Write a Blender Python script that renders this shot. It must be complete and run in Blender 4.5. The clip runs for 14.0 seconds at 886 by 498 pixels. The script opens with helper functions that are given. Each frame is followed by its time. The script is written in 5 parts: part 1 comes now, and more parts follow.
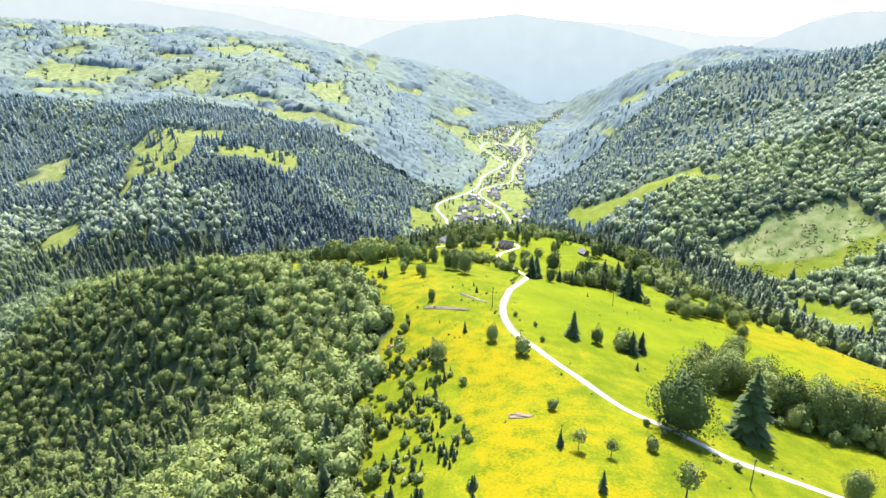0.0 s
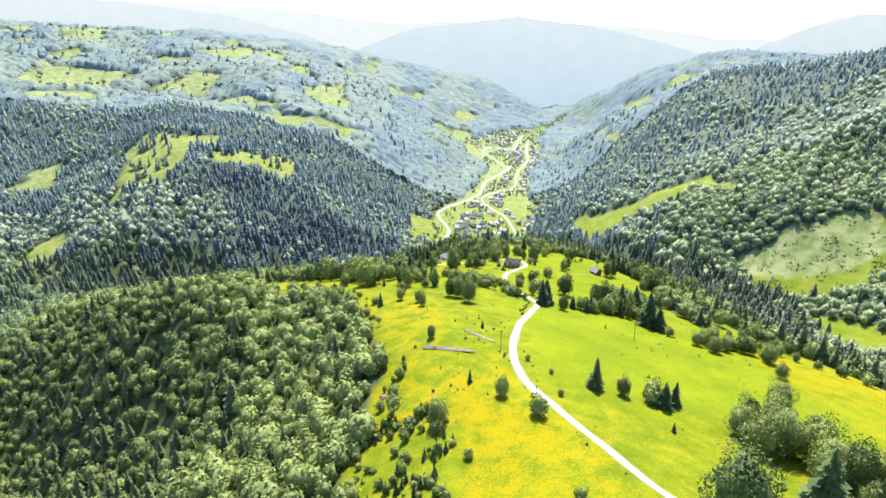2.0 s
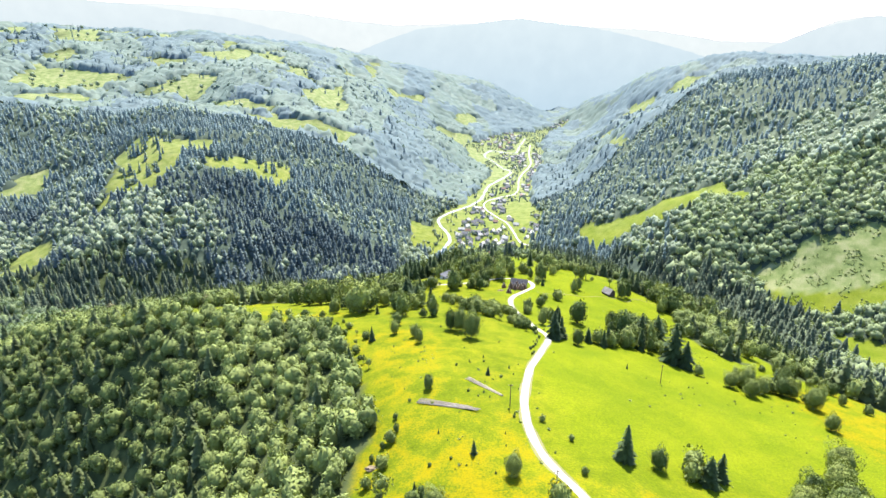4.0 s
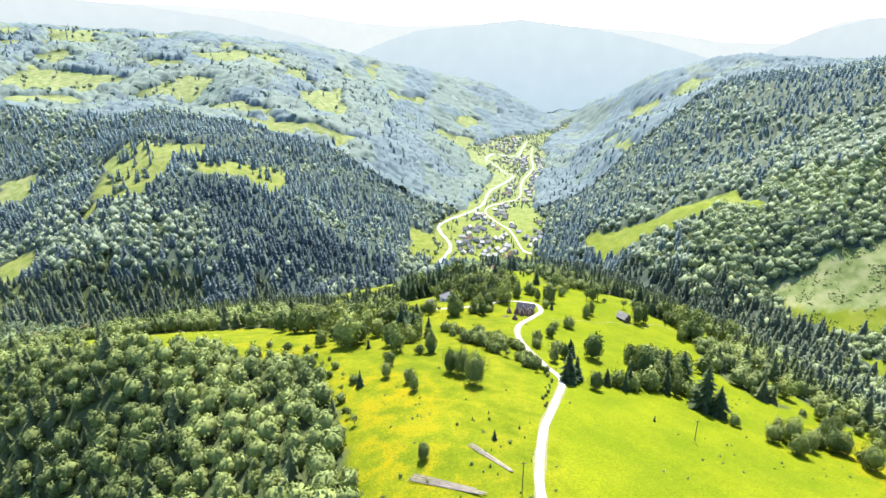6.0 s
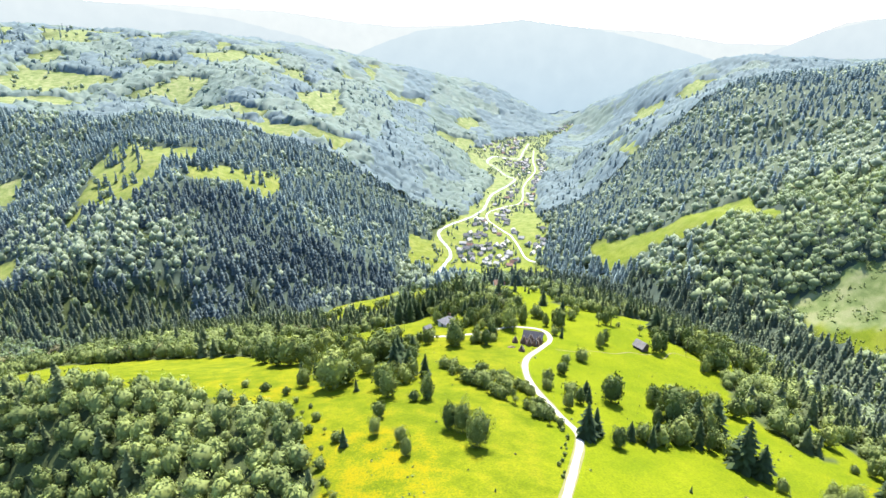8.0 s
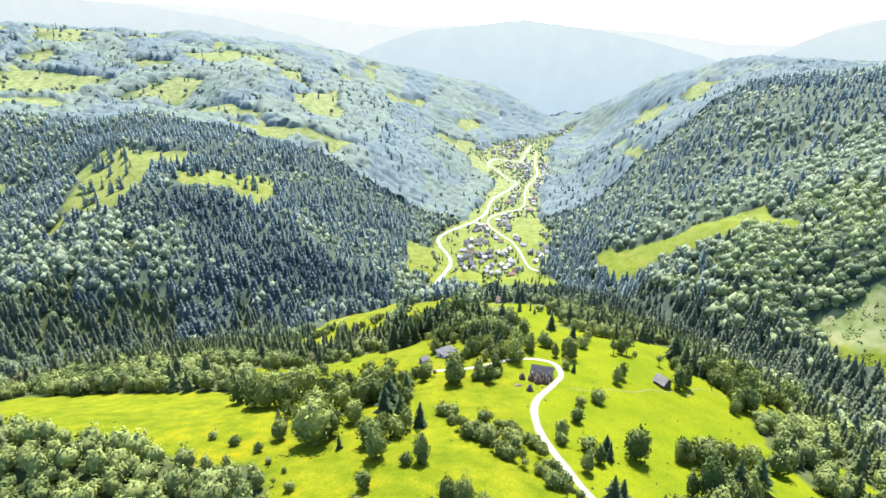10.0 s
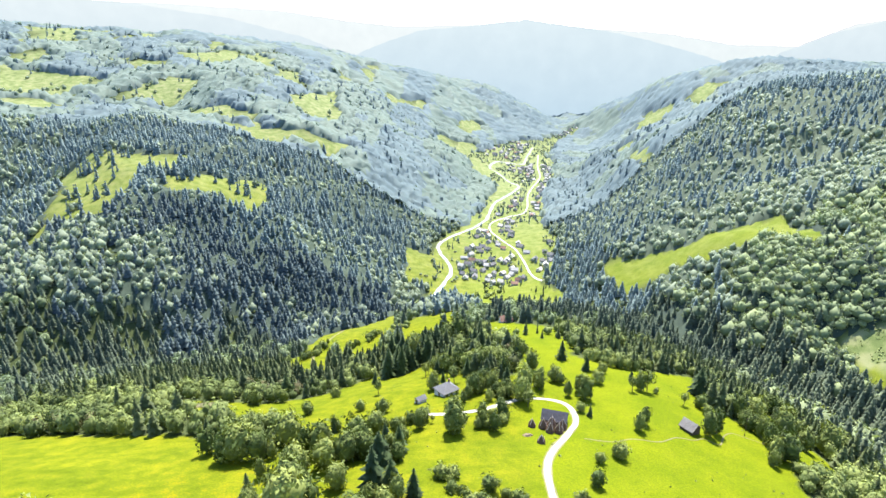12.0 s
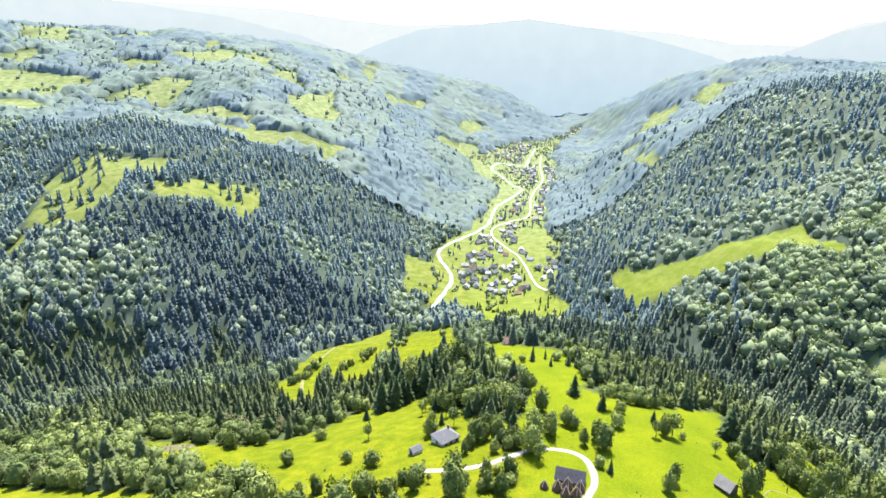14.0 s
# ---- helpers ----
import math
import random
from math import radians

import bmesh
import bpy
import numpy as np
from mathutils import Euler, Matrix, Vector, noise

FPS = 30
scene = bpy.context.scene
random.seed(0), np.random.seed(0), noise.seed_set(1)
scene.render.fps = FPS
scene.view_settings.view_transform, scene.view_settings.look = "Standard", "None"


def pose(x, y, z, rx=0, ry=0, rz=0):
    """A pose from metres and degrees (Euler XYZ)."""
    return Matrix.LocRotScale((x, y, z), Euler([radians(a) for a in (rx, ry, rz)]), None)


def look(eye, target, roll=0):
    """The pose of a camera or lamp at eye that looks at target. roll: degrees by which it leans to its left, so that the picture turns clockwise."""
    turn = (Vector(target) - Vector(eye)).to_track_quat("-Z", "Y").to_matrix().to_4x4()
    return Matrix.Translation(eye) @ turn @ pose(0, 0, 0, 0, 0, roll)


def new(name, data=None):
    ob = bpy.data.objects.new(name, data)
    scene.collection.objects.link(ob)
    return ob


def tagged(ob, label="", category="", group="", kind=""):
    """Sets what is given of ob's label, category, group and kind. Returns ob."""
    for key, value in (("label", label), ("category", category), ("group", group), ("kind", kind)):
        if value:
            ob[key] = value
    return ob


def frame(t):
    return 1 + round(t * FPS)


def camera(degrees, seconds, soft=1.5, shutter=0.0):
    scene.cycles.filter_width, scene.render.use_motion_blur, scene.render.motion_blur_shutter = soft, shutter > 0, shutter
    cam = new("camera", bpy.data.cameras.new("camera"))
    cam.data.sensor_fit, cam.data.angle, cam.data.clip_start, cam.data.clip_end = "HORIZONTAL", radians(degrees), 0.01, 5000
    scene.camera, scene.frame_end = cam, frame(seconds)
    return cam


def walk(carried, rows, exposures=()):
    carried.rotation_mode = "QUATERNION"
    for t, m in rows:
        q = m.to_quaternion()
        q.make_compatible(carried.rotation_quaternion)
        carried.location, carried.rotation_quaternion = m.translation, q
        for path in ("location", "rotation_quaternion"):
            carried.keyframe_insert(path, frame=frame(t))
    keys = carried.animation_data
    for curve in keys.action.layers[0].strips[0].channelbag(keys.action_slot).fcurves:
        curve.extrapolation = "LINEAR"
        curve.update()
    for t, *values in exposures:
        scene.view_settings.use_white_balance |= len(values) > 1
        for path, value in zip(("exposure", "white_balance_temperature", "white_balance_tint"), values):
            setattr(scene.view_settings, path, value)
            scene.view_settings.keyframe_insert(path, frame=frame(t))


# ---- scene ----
cam = camera(73.1, 14.0)
METRES, EYE, TILT, LEAN, TURN = 185.0, 130.0, -19.37, 0.0, 0.0
ROWS = [
    (0.0, 0.0, 0.0, 0.0, 0.0, 0.0, 0.0),
    (0.5, -0.0004, 0.0408, 0.014, 0.037, 0.074, -0.03),
    (1.0, -0.0005, 0.0823, 0.0282, 0.074, 0.141, -0.05),
    (1.5, -0.0005, 0.1246, 0.0424, 0.104, 0.207, -0.07),
    (2.0, 0.0001, 0.1673, 0.0567, 0.141, 0.267, -0.11),
    (2.5, 0.0006, 0.2101, 0.072, 0.17, 0.311, -0.13),
    (3.0, 0.0014, 0.2536, 0.0869, 0.2, 0.363, -0.15),
    (5.5, 0.005, 0.471, 0.163, 0.304, 0.489, -0.25),
    (6.0, 0.0056, 0.5144, 0.179, 0.319, 0.534, -0.28),
    (6.5, 0.0057, 0.5577, 0.1951, 0.319, 0.548, -0.31),
    (7.0, 0.0067, 0.6007, 0.2109, 0.326, 0.511, -0.35),
    (7.5, 0.0073, 0.6442, 0.2257, 0.341, 0.548, -0.37),
    (8.0, 0.0081, 0.6878, 0.2409, 0.348, 0.556, -0.38),
    (10.5, 0.0117, 0.9077, 0.3177, 0.393, 0.615, -0.52),
    (11.0, 0.012, 0.9523, 0.333, 0.408, 0.63, -0.55),
    (11.5, 0.0123, 0.997, 0.3494, 0.43, 0.563, -0.58),
    (12.0, 0.0129, 1.0411, 0.3655, 0.437, 0.593, -0.62),
    (12.5, 0.0138, 1.0855, 0.3819, 0.452, 0.556, -0.63),
    (13.0, 0.0146, 1.1301, 0.3971, 0.474, 0.556, -0.66),
    (13.5, 0.0157, 1.1743, 0.4122, 0.504, 0.548, -0.67),
    (14.0, 0.0162, 1.219, 0.4285, 0.534, 0.526, -0.69),
]
walk(cam, [(t, pose(0, 0, EYE, TILT, LEAN, TURN) @ pose(METRES * x, METRES * y, METRES * z, 90 + pitch, roll, yaw)) for t, x, y, z, yaw, pitch, roll in ROWS])

# ---- light: high sun ahead of the flight, clear but milky summer sky ----
SUN_ELEVATION, SUN_TURN = 57.0, 8.0
world = bpy.data.worlds.new("sky")
scene.world = world
world.use_nodes = True
wn = world.node_tree.nodes
sky = wn.new("ShaderNodeTexSky")
sky.sky_type = "NISHITA"
sky.sun_disc = False
sky.sun_elevation, sky.sun_rotation = radians(SUN_ELEVATION), radians(SUN_TURN)
sky.altitude, sky.air_density, sky.dust_density, sky.ozone_density = 900, 1.0, 0.6, 1.5
world.node_tree.links.new(sky.outputs["Color"], wn["Background"].inputs["Color"])
wn["Background"].inputs["Strength"].default_value = 0.15
sun = new("sun", bpy.data.lights.new("sun", "SUN"))
sun.data.energy, sun.data.angle, sun.data.color = 5.0, radians(0.6), (1.0, 0.95, 0.86)
sun.matrix_world = look((math.sin(radians(SUN_TURN)) * math.cos(radians(SUN_ELEVATION)), math.cos(radians(SUN_TURN)) * math.cos(radians(SUN_ELEVATION)), math.sin(radians(SUN_ELEVATION))), (0, 0, 0))
scene.view_settings.exposure = 2.04

# ---- materials ----


def material(name, rough=0.8, spec=0.3):
    m = bpy.data.materials.new(name)
    m.use_nodes = True
    n, l = m.node_tree.nodes, m.node_tree.links
    b = n["Principled BSDF"]
    b.inputs["Roughness"].default_value = rough
    b.inputs["Specular IOR Level"].default_value = spec
    return m, n, l, b


def noise_node(n, l, scale, detail=3.0, vector=None, rough=0.55):
    t = n.new("ShaderNodeTexNoise")
    t.inputs["Scale"].default_value, t.inputs["Detail"].default_value, t.inputs["Roughness"].default_value = scale, detail, rough
    if vector is None:
        g = n.new("ShaderNodeNewGeometry")
        vector = g.outputs["Position"]
    l.new(vector, t.inputs["Vector"])
    return t.outputs["Fac"]


def ramp(n, l, value, stops):
    r = n.new("ShaderNodeValToRGB")
    e = r.color_ramp.elements
    while len(e) < len(stops):
        e.new(0.5)
    for el, (p, c) in zip(e, stops):
        el.position, el.color = p, (*c, 1) if len(c) == 3 else c
    l.new(value, r.inputs["Fac"])
    return r.outputs["Color"]


def mixed(n, l, fac, a, b, mode="MIX"):
    m = n.new("ShaderNodeMix")
    m.data_type, m.blend_type = "RGBA", mode
    for socket, v in ((m.inputs["Factor"], fac), (m.inputs["A"], a), (m.inputs["B"], b)):
        if hasattr(v, "is_linked"):
            l.new(v, socket)
        else:
            socket.default_value = v if isinstance(v, (int, float)) else (*v, 1)
    return m.outputs["Result"]


def maths(n, l, op, a, b=0.0):
    m = n.new("ShaderNodeMath")
    m.operation = op
    for socket, v in ((m.inputs[0], a), (m.inputs[1], b)):
        if hasattr(v, "is_linked"):
            l.new(v, socket)
        else:
            socket.default_value = v
    return m.outputs[0]


def bump(n, l, b, height, strength, distance):
    t = n.new("ShaderNodeBump")
    t.inputs["Strength"].default_value, t.inputs["Distance"].default_value = strength, distance
    l.new(height, t.inputs["Height"])
    l.new(t.outputs["Normal"], b.inputs["Normal"])


def attribute(n, name):
    a = n.new("ShaderNodeAttribute")
    a.attribute_name = name
    return a.outputs["Fac"]


def foliage(name, dark, light, glow, rough=0.55, through_leaf=0.3, objects=False, sheen=0.0, spec=0.3, sheen_tint=(0.3, 0.4, 0.4), vary=0.2, autumn=None):
    """Leaves or needles: each tree has its own tint, each clump its own shift, and light comes through."""
    m, n, l, b = material(name, rough, spec)
    # Sheen; raised and blued on the farther woods to imitate haze.
    b.inputs["Sheen Weight"].default_value, b.inputs["Sheen Roughness"].default_value = sheen, 1.0
    b.inputs["Sheen Tint"].default_value = (*sheen_tint, 1)
    if objects:
        info = n.new("ShaderNodeObjectInfo")
        tint = info.outputs["Random"]
    else:
        tint = attribute(n, "tint")
    base = ramp(n, l, tint, [(0.0, autumn or dark), (0.06, dark), (1.0, light)])
    g = n.new("ShaderNodeNewGeometry")
    base = mixed(n, l, 1.0, base, ramp(n, l, g.outputs["Random Per Island"], [(0.0, (1 - vary, 1 - vary, 1 - vary)), (1.0, (1 + vary, 1 + 0.9 * vary, 1 + 0.7 * vary))]), "MULTIPLY")
    l.new(base, b.inputs["Base Color"])
    t = n.new("ShaderNodeBsdfTranslucent")
    l.new(mixed(n, l, 1.0, base, glow, "MULTIPLY"), t.inputs["Color"])
    s = n.new("ShaderNodeMixShader")
    s.inputs[0].default_value = through_leaf
    l.new(b.outputs[0], s.inputs[1])
    l.new(t.outputs[0], s.inputs[2])
    l.new(s.outputs[0], n["Material Output"].inputs["Surface"])
    return m


LEAF = foliage("broadleaf foliage", (0.038, 0.058, 0.016), (0.158, 0.19, 0.056), (1.6, 1.7, 0.7), 0.7, 0.1, sheen=0.04, sheen_tint=(0.66, 0.74, 0.5), spec=0.08, vary=0.3, autumn=(0.1, 0.09, 0.045))
# Farther woods: aerial haze put into paler, bluer colour and sheen.
FAR_LEAF = foliage("far broadleaf foliage in painted haze", (0.084, 0.116, 0.098), (0.114, 0.15, 0.116), (1.5, 1.65, 1.25), 0.7, 0.3, sheen=0.06, sheen_tint=(0.55, 0.74, 0.9), spec=0.08, vary=0.12)
FAR_NEEDLE = foliage("far spruce needles in painted haze", (0.078, 0.108, 0.114), (0.11, 0.144, 0.142), (1.5, 1.6, 1.45), 0.75, 0.3, sheen=0.07, sheen_tint=(0.46, 0.66, 0.9), spec=0.05, vary=0.1)
HILL_LEAF = foliage("hill broadleaf foliage with haze tint", (0.098, 0.128, 0.072), (0.152, 0.182, 0.096), (1.6, 1.65, 1.2), 0.65, 0.3, sheen=0.14, sheen_tint=(0.58, 0.72, 0.86), spec=0.12, vary=0.18)
HILL_NEEDLE = foliage("hill spruce needles with haze tint", (0.068, 0.096, 0.084), (0.112, 0.144, 0.118), (1.5, 1.6, 1.4), 0.75, 0.3, sheen=0.18, sheen_tint=(0.46, 0.64, 0.85), spec=0.05, vary=0.15)
# West hillside: its shade and haze are put into darker, bluer needles.
WEST_NEEDLE = foliage("west spruce needles with shade tint", (0.042, 0.06, 0.06), (0.078, 0.1, 0.09), (1.5, 1.6, 1.4), 0.8, 0.28, sheen=0.09, sheen_tint=(0.45, 0.62, 0.82), spec=0.05, vary=0.18)
SLOPE_LEAF = foliage("slope broadleaf foliage with haze tint", (0.084, 0.116, 0.048), (0.152, 0.184, 0.076), (1.6, 1.7, 1.0), 0.7, 0.25, sheen=0.11, sheen_tint=(0.6, 0.74, 0.78), spec=0.1, vary=0.25)
SLOPE_NEEDLE = foliage("slope spruce needles with haze tint", (0.042, 0.058, 0.037), (0.08, 0.1, 0.056), (1.4, 1.5, 1.0), 0.8, 0.28, sheen=0.06, sheen_tint=(0.46, 0.6, 0.7), spec=0.06, vary=0.22)
# Dark tone of the sheets that imitate shade between the trees.
GAP_SHADE = foliage("dark tone for shade between trees", (0.024, 0.036, 0.026), (0.042, 0.058, 0.036), (1.5, 1.6, 1.2), 0.8, 0.2, sheen=0.04, sheen_tint=(0.45, 0.6, 0.7), spec=0.05, vary=0.25)
LEAF_ONE = foliage("single tree foliage", (0.042, 0.064, 0.014), (0.15, 0.176, 0.044), (1.8, 1.8, 0.6), 0.7, 0.1, objects=True, sheen=0.05, sheen_tint=(0.58, 0.68, 0.4), spec=0.1, vary=0.3)
NEEDLE = foliage("spruce needles", (0.036, 0.051, 0.017), (0.072, 0.089, 0.029), (1.4, 1.5, 0.8), 0.75, 0.28, spec=0.08, sheen=0.1, sheen_tint=(0.46, 0.54, 0.4), vary=0.25)
NEEDLE_ONE = foliage("single spruce needles", (0.022, 0.037, 0.008), (0.046, 0.066, 0.014), (1.4, 1.5, 0.7), 0.8, 0.25, objects=True, spec=0.1, sheen=0.08, vary=0.25)


def bark_material():
    m, n, l, b = material("bark", 0.9, 0.2)
    l.new(ramp(n, l, noise_node(n, l, 3.0, 5), [(0.3, (0.05, 0.038, 0.028)), (0.7, (0.16, 0.13, 0.1))]), b.inputs["Base Color"])
    return m


BARK = bark_material()


def ground_material():
    m, n, l, b = material("grass and forest floor", 1.0, 0.03)
    big, mid, fine = noise_node(n, l, 0.018, 4), noise_node(n, l, 0.16, 4), noise_node(n, l, 1.6, 4)
    grass = ramp(n, l, mid, [(0.3, (0.064, 0.084, 0.003)), (0.5, (0.09, 0.107, 0.004)), (0.7, (0.118, 0.122, 0.005))])
    grass = mixed(n, l, maths(n, l, "MULTIPLY", attribute(n, "mown"), 0.8), grass, (0.09, 0.114, 0.003))
    tufts = ramp(n, l, fine, [(0.34, (0.82, 0.85, 0.82)), (0.66, (1.14, 1.12, 1.1))])
    grass = mixed(n, l, 1.0, grass, tufts, "MULTIPLY")
    swards = ramp(n, l, noise_node(n, l, 0.045, 5, None, 0.65), [(0.36, (0.82, 0.88, 0.82)), (0.64, (1.16, 1.09, 1.05))])
    grass = mixed(n, l, 1.0, grass, swards, "MULTIPLY")
    petals = maths(n, l, "ADD", maths(n, l, "MULTIPLY", mid, 1.1), maths(n, l, "MULTIPLY", fine, 1.05))
    petals = maths(n, l, "ADD", petals, maths(n, l, "MULTIPLY", big, 0.7))
    petals = maths(n, l, "ADD", petals, maths(n, l, "SUBTRACT", maths(n, l, "MULTIPLY", attribute(n, "flower"), 0.68), 1.8))
    petals = maths(n, l, "MULTIPLY", petals, 3.2)
    clamp = n.new("ShaderNodeClamp")
    l.new(petals, clamp.inputs[0])
    grass = mixed(n, l, maths(n, l, "MULTIPLY", clamp.outputs[0], 0.84), grass, (0.158, 0.122, 0.001))
    # Paler tone for the dry scrub slope and for painted haze far off.
    dry_haze = ramp(n, l, noise_node(n, l, 0.09, 6), [(0.38, (0.088, 0.114, 0.045)), (0.5, (0.128, 0.15, 0.066)), (0.64, (0.172, 0.178, 0.096))])
    grass = mixed(n, l, attribute(n, "dry_haze"), grass, dry_haze)
    floor = ramp(n, l, mid, [(0.3, (0.028, 0.038, 0.016)), (0.7, (0.055, 0.068, 0.028))])
    cover = n.new("ShaderNodeClamp")
    l.new(maths(n, l, "ADD", attribute(n, "meadow"), maths(n, l, "MULTIPLY", maths(n, l, "SUBTRACT", fine, 0.6), 0.5)), cover.inputs[0])
    l.new(mixed(n, l, cover.outputs[0], floor, grass), b.inputs["Base Color"])
    bump(n, l, b, fine, 0.5, 0.35)
    return m


GROUND = ground_material()


def gravel_material(name, a, c, scale):
    m, n, l, b = material(name, 0.9, 0.25)
    v = mixed(n, l, 0.5, noise_node(n, l, scale, 5), noise_node(n, l, scale * 0.12, 3))
    l.new(ramp(n, l, v, [(0.3, a), (0.65, c)]), b.inputs["Base Color"])
    bump(n, l, b, noise_node(n, l, scale * 2, 3), 0.4, 0.05)
    return m


GRAVEL = gravel_material("pale limestone gravel", (0.22, 0.21, 0.18), (0.36, 0.345, 0.31), 2.5)
TRACK = gravel_material("trodden earth", (0.085, 0.085, 0.025), (0.14, 0.13, 0.05), 1.5)
ASPHALT = gravel_material("sun-bleached road", (0.28, 0.28, 0.27), (0.4, 0.4, 0.39), 1.0)
EARTH = gravel_material("dry dug earth", (0.05, 0.046, 0.02), (0.105, 0.092, 0.046), 0.5)
STONE = gravel_material("pinkish limestone", (0.095, 0.072, 0.045), (0.165, 0.125, 0.08), 1.2)


# Far ranges glow by themselves; the haze is put into their emitted colour.
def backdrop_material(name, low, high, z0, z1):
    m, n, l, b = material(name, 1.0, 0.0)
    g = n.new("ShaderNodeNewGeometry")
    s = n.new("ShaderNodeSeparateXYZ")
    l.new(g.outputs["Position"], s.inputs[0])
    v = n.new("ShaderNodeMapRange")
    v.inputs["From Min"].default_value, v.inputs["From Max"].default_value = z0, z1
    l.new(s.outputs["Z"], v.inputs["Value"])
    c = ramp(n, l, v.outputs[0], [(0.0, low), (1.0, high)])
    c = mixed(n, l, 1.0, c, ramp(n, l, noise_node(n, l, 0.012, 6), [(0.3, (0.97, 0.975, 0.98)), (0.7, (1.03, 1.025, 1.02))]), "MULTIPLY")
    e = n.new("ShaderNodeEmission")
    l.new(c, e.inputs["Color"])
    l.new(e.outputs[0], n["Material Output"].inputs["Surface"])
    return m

# ---- relief ----
# ---- feature lines of the relief: x, y, height ----
RELIEF = {
    "spur_crest": [(20, -327, 93), (25, -89, 69), (24, 70, 51), (18, 145, 36), (5, 205, 29), (-2, 252, 23), (0, 305, 13), (12, 374, -5), (25, 442, -18), (32, 518, -37), (34, 594, -60), (30, 700, -100), (22, 799, -133), (15, 877, -162)],
    "spur_east": [(120, -134, 41), (100, 76, 26), (95, 169, 17), (110, 250, 3), (112, 311, -9), (105, 377, -18), (100, 430, -21), (110, 485, -34), (125, 562, -60), (125, 644, -79), (100, 786, -133)],
    "spur_foot": [(260, -49, 10), (215, 146, 4), (172, 266, -10), (178, 389, -39), (188, 491, -62), (188, 582, -91), (155, 646, -89)],
    "east_stream": [(420, 121, -53), (350, 336, -89), (295, 504, -114), (225, 647, -118), (172, 760, -133), (145, 868, -154), (120, 963, -173)],
    "spur_west": [(-60, -138, 57), (-45, 63, 28), (-55, 164, 3), (-60, 212, -3)],
    "knob": [(-25, 220, 19), (-66, 274, 1), (-98, 305, -1), (-164, 342, -6), (-254, 400, -44), (-360, 454, -94)],
    "gully": [(-85, 226, -20), (-110, 238, -38), (-172, 276, -67), (-233, 283, -98), (-330, 305, -131)],
    "south_west": [(-140, 62, -21), (-260, 124, -68), (-480, 161, -115)],
    "west_saddle": [(-45, 334, 3), (-95, 383, -16), (-160, 416, -33), (-235, 458, -58)],
    "west_bench": [(-30, 464, -31), (-72, 450, -37), (-140, 468, -45), (-200, 526, -75)],
    "west_fields": [(-22, 526, -61), (-64, 496, -56), (-110, 546, -75), (-150, 597, -97)],
    "west_low": [(-10, 660, -93), (-68, 666, -116), (-120, 681, -127), (-90, 763, -146)],
    "side_stream": [(-900, 547, -105), (-520, 605, -133), (-330, 685, -144), (-200, 745, -152), (-105, 798, -158), (-10, 918, -175)],
    "river": [(-10, 919, -177), (10, 1029, -178), (60, 1210, -178), (130, 1430, -179), (220, 1689, -181), (370, 2180, -180), (440, 2600, -176), (560, 3100, -170)],
    "valley_east": [(150, 1015, -173), (170, 1183, -172), (230, 1364, -175), (330, 1649, -175), (500, 2270, -180)],
    "left_foot": [(-567, 826, -127), (-392, 760, -91), (-258, 777, -108), (-175, 849, -129), (-105, 850, -142), (-70, 959, -157), (-30, 1144, -170), (30, 1377, -175), (110, 1662, -177)],
    "left_bench": [(-800, 956, -89), (-590, 1010, -70), (-466, 921, -49), (-425, 825, -58), (-330, 935, -54), (-270, 1033, -60), (-175, 1138, -93), (-100, 1265, -139)],
    "left_spur": [(-800, 1143, -5), (-575, 1133, -16), (-470, 1054, -10), (-330, 1201, -28), (-237, 1288, -43), (-185, 1280, -66), (-60, 1490, -105), (13, 1629, -131), (70, 1789, -168)],
    "left_slope": [(-902, 1544, 34), (-519, 1402, -7), (-435, 1560, 36), (-250, 1712, -5), (-60, 1988, -78), (120, 2261, -141)],
    "left_crest": [(-2600, 1638, 270), (-1500, 1924, 170), (-850, 2127, 152), (-600, 1843, 95), (-450, 2202, 110), (-150, 2478, 37), (190, 2840, -48), (310, 2620, -105)],
    "left_back": [(-2600, 793, 57), (-1400, 1058, 26), (-1100, 691, -58), (-900, 1194, 0)],
    "right_low": [(420, 435, -68), (370, 563, -91), (300, 646, -87), (258, 700, -87), (225, 806, -108), (200, 900, -122), (160, 992, -158)],
    "right_bench": [(600, 523, -6), (425, 621, -37), (333, 672, -45), (333, 751, -40), (300, 874, -70), (245, 1000, -110), (260, 1174, -136), (290, 1371, -146)],
    "right_slope": [(700, 560, 57), (425, 707, -16), (470, 724, 17), (470, 877, 5), (317, 966, -51), (459, 1095, 43), (415, 1205, 3), (346, 1295, -60)],
    "right_crest": [(1500, 420, 266), (900, 714, 172), (700, 933, 120), (610, 1094, 84), (520, 1259, 52), (455, 1400, 3), (395, 1528, -47), (340, 1660, -115), (310, 1777, -170)],
    "right_back": [(2600, 853, 190), (1500, 1407, 70), (1120, 1780, 45), (860, 2110, 86), (740, 2310, 24), (640, 2430, -45), (550, 2510, -105)],
    "right_dip": [(900, 1177, 60), (700, 1423, 10), (560, 1662, -68), (470, 1942, -157)],
    "far": [(2600, 2700, 60), (1300, 3000, 0), (900, 3300, -130), (1700, 3900, -130), (700, 4500, -180), (-500, 3900, -160), (-1500, 3500, 20), (-2800, 3200, 120)],
    "valley_end": [(150, 3080, -240), (450, 3060, -248), (750, 3080, -240)],
    "behind": [(-2000, -1200, 60), (0, -1200, 180), (2000, -1200, 160)],
}


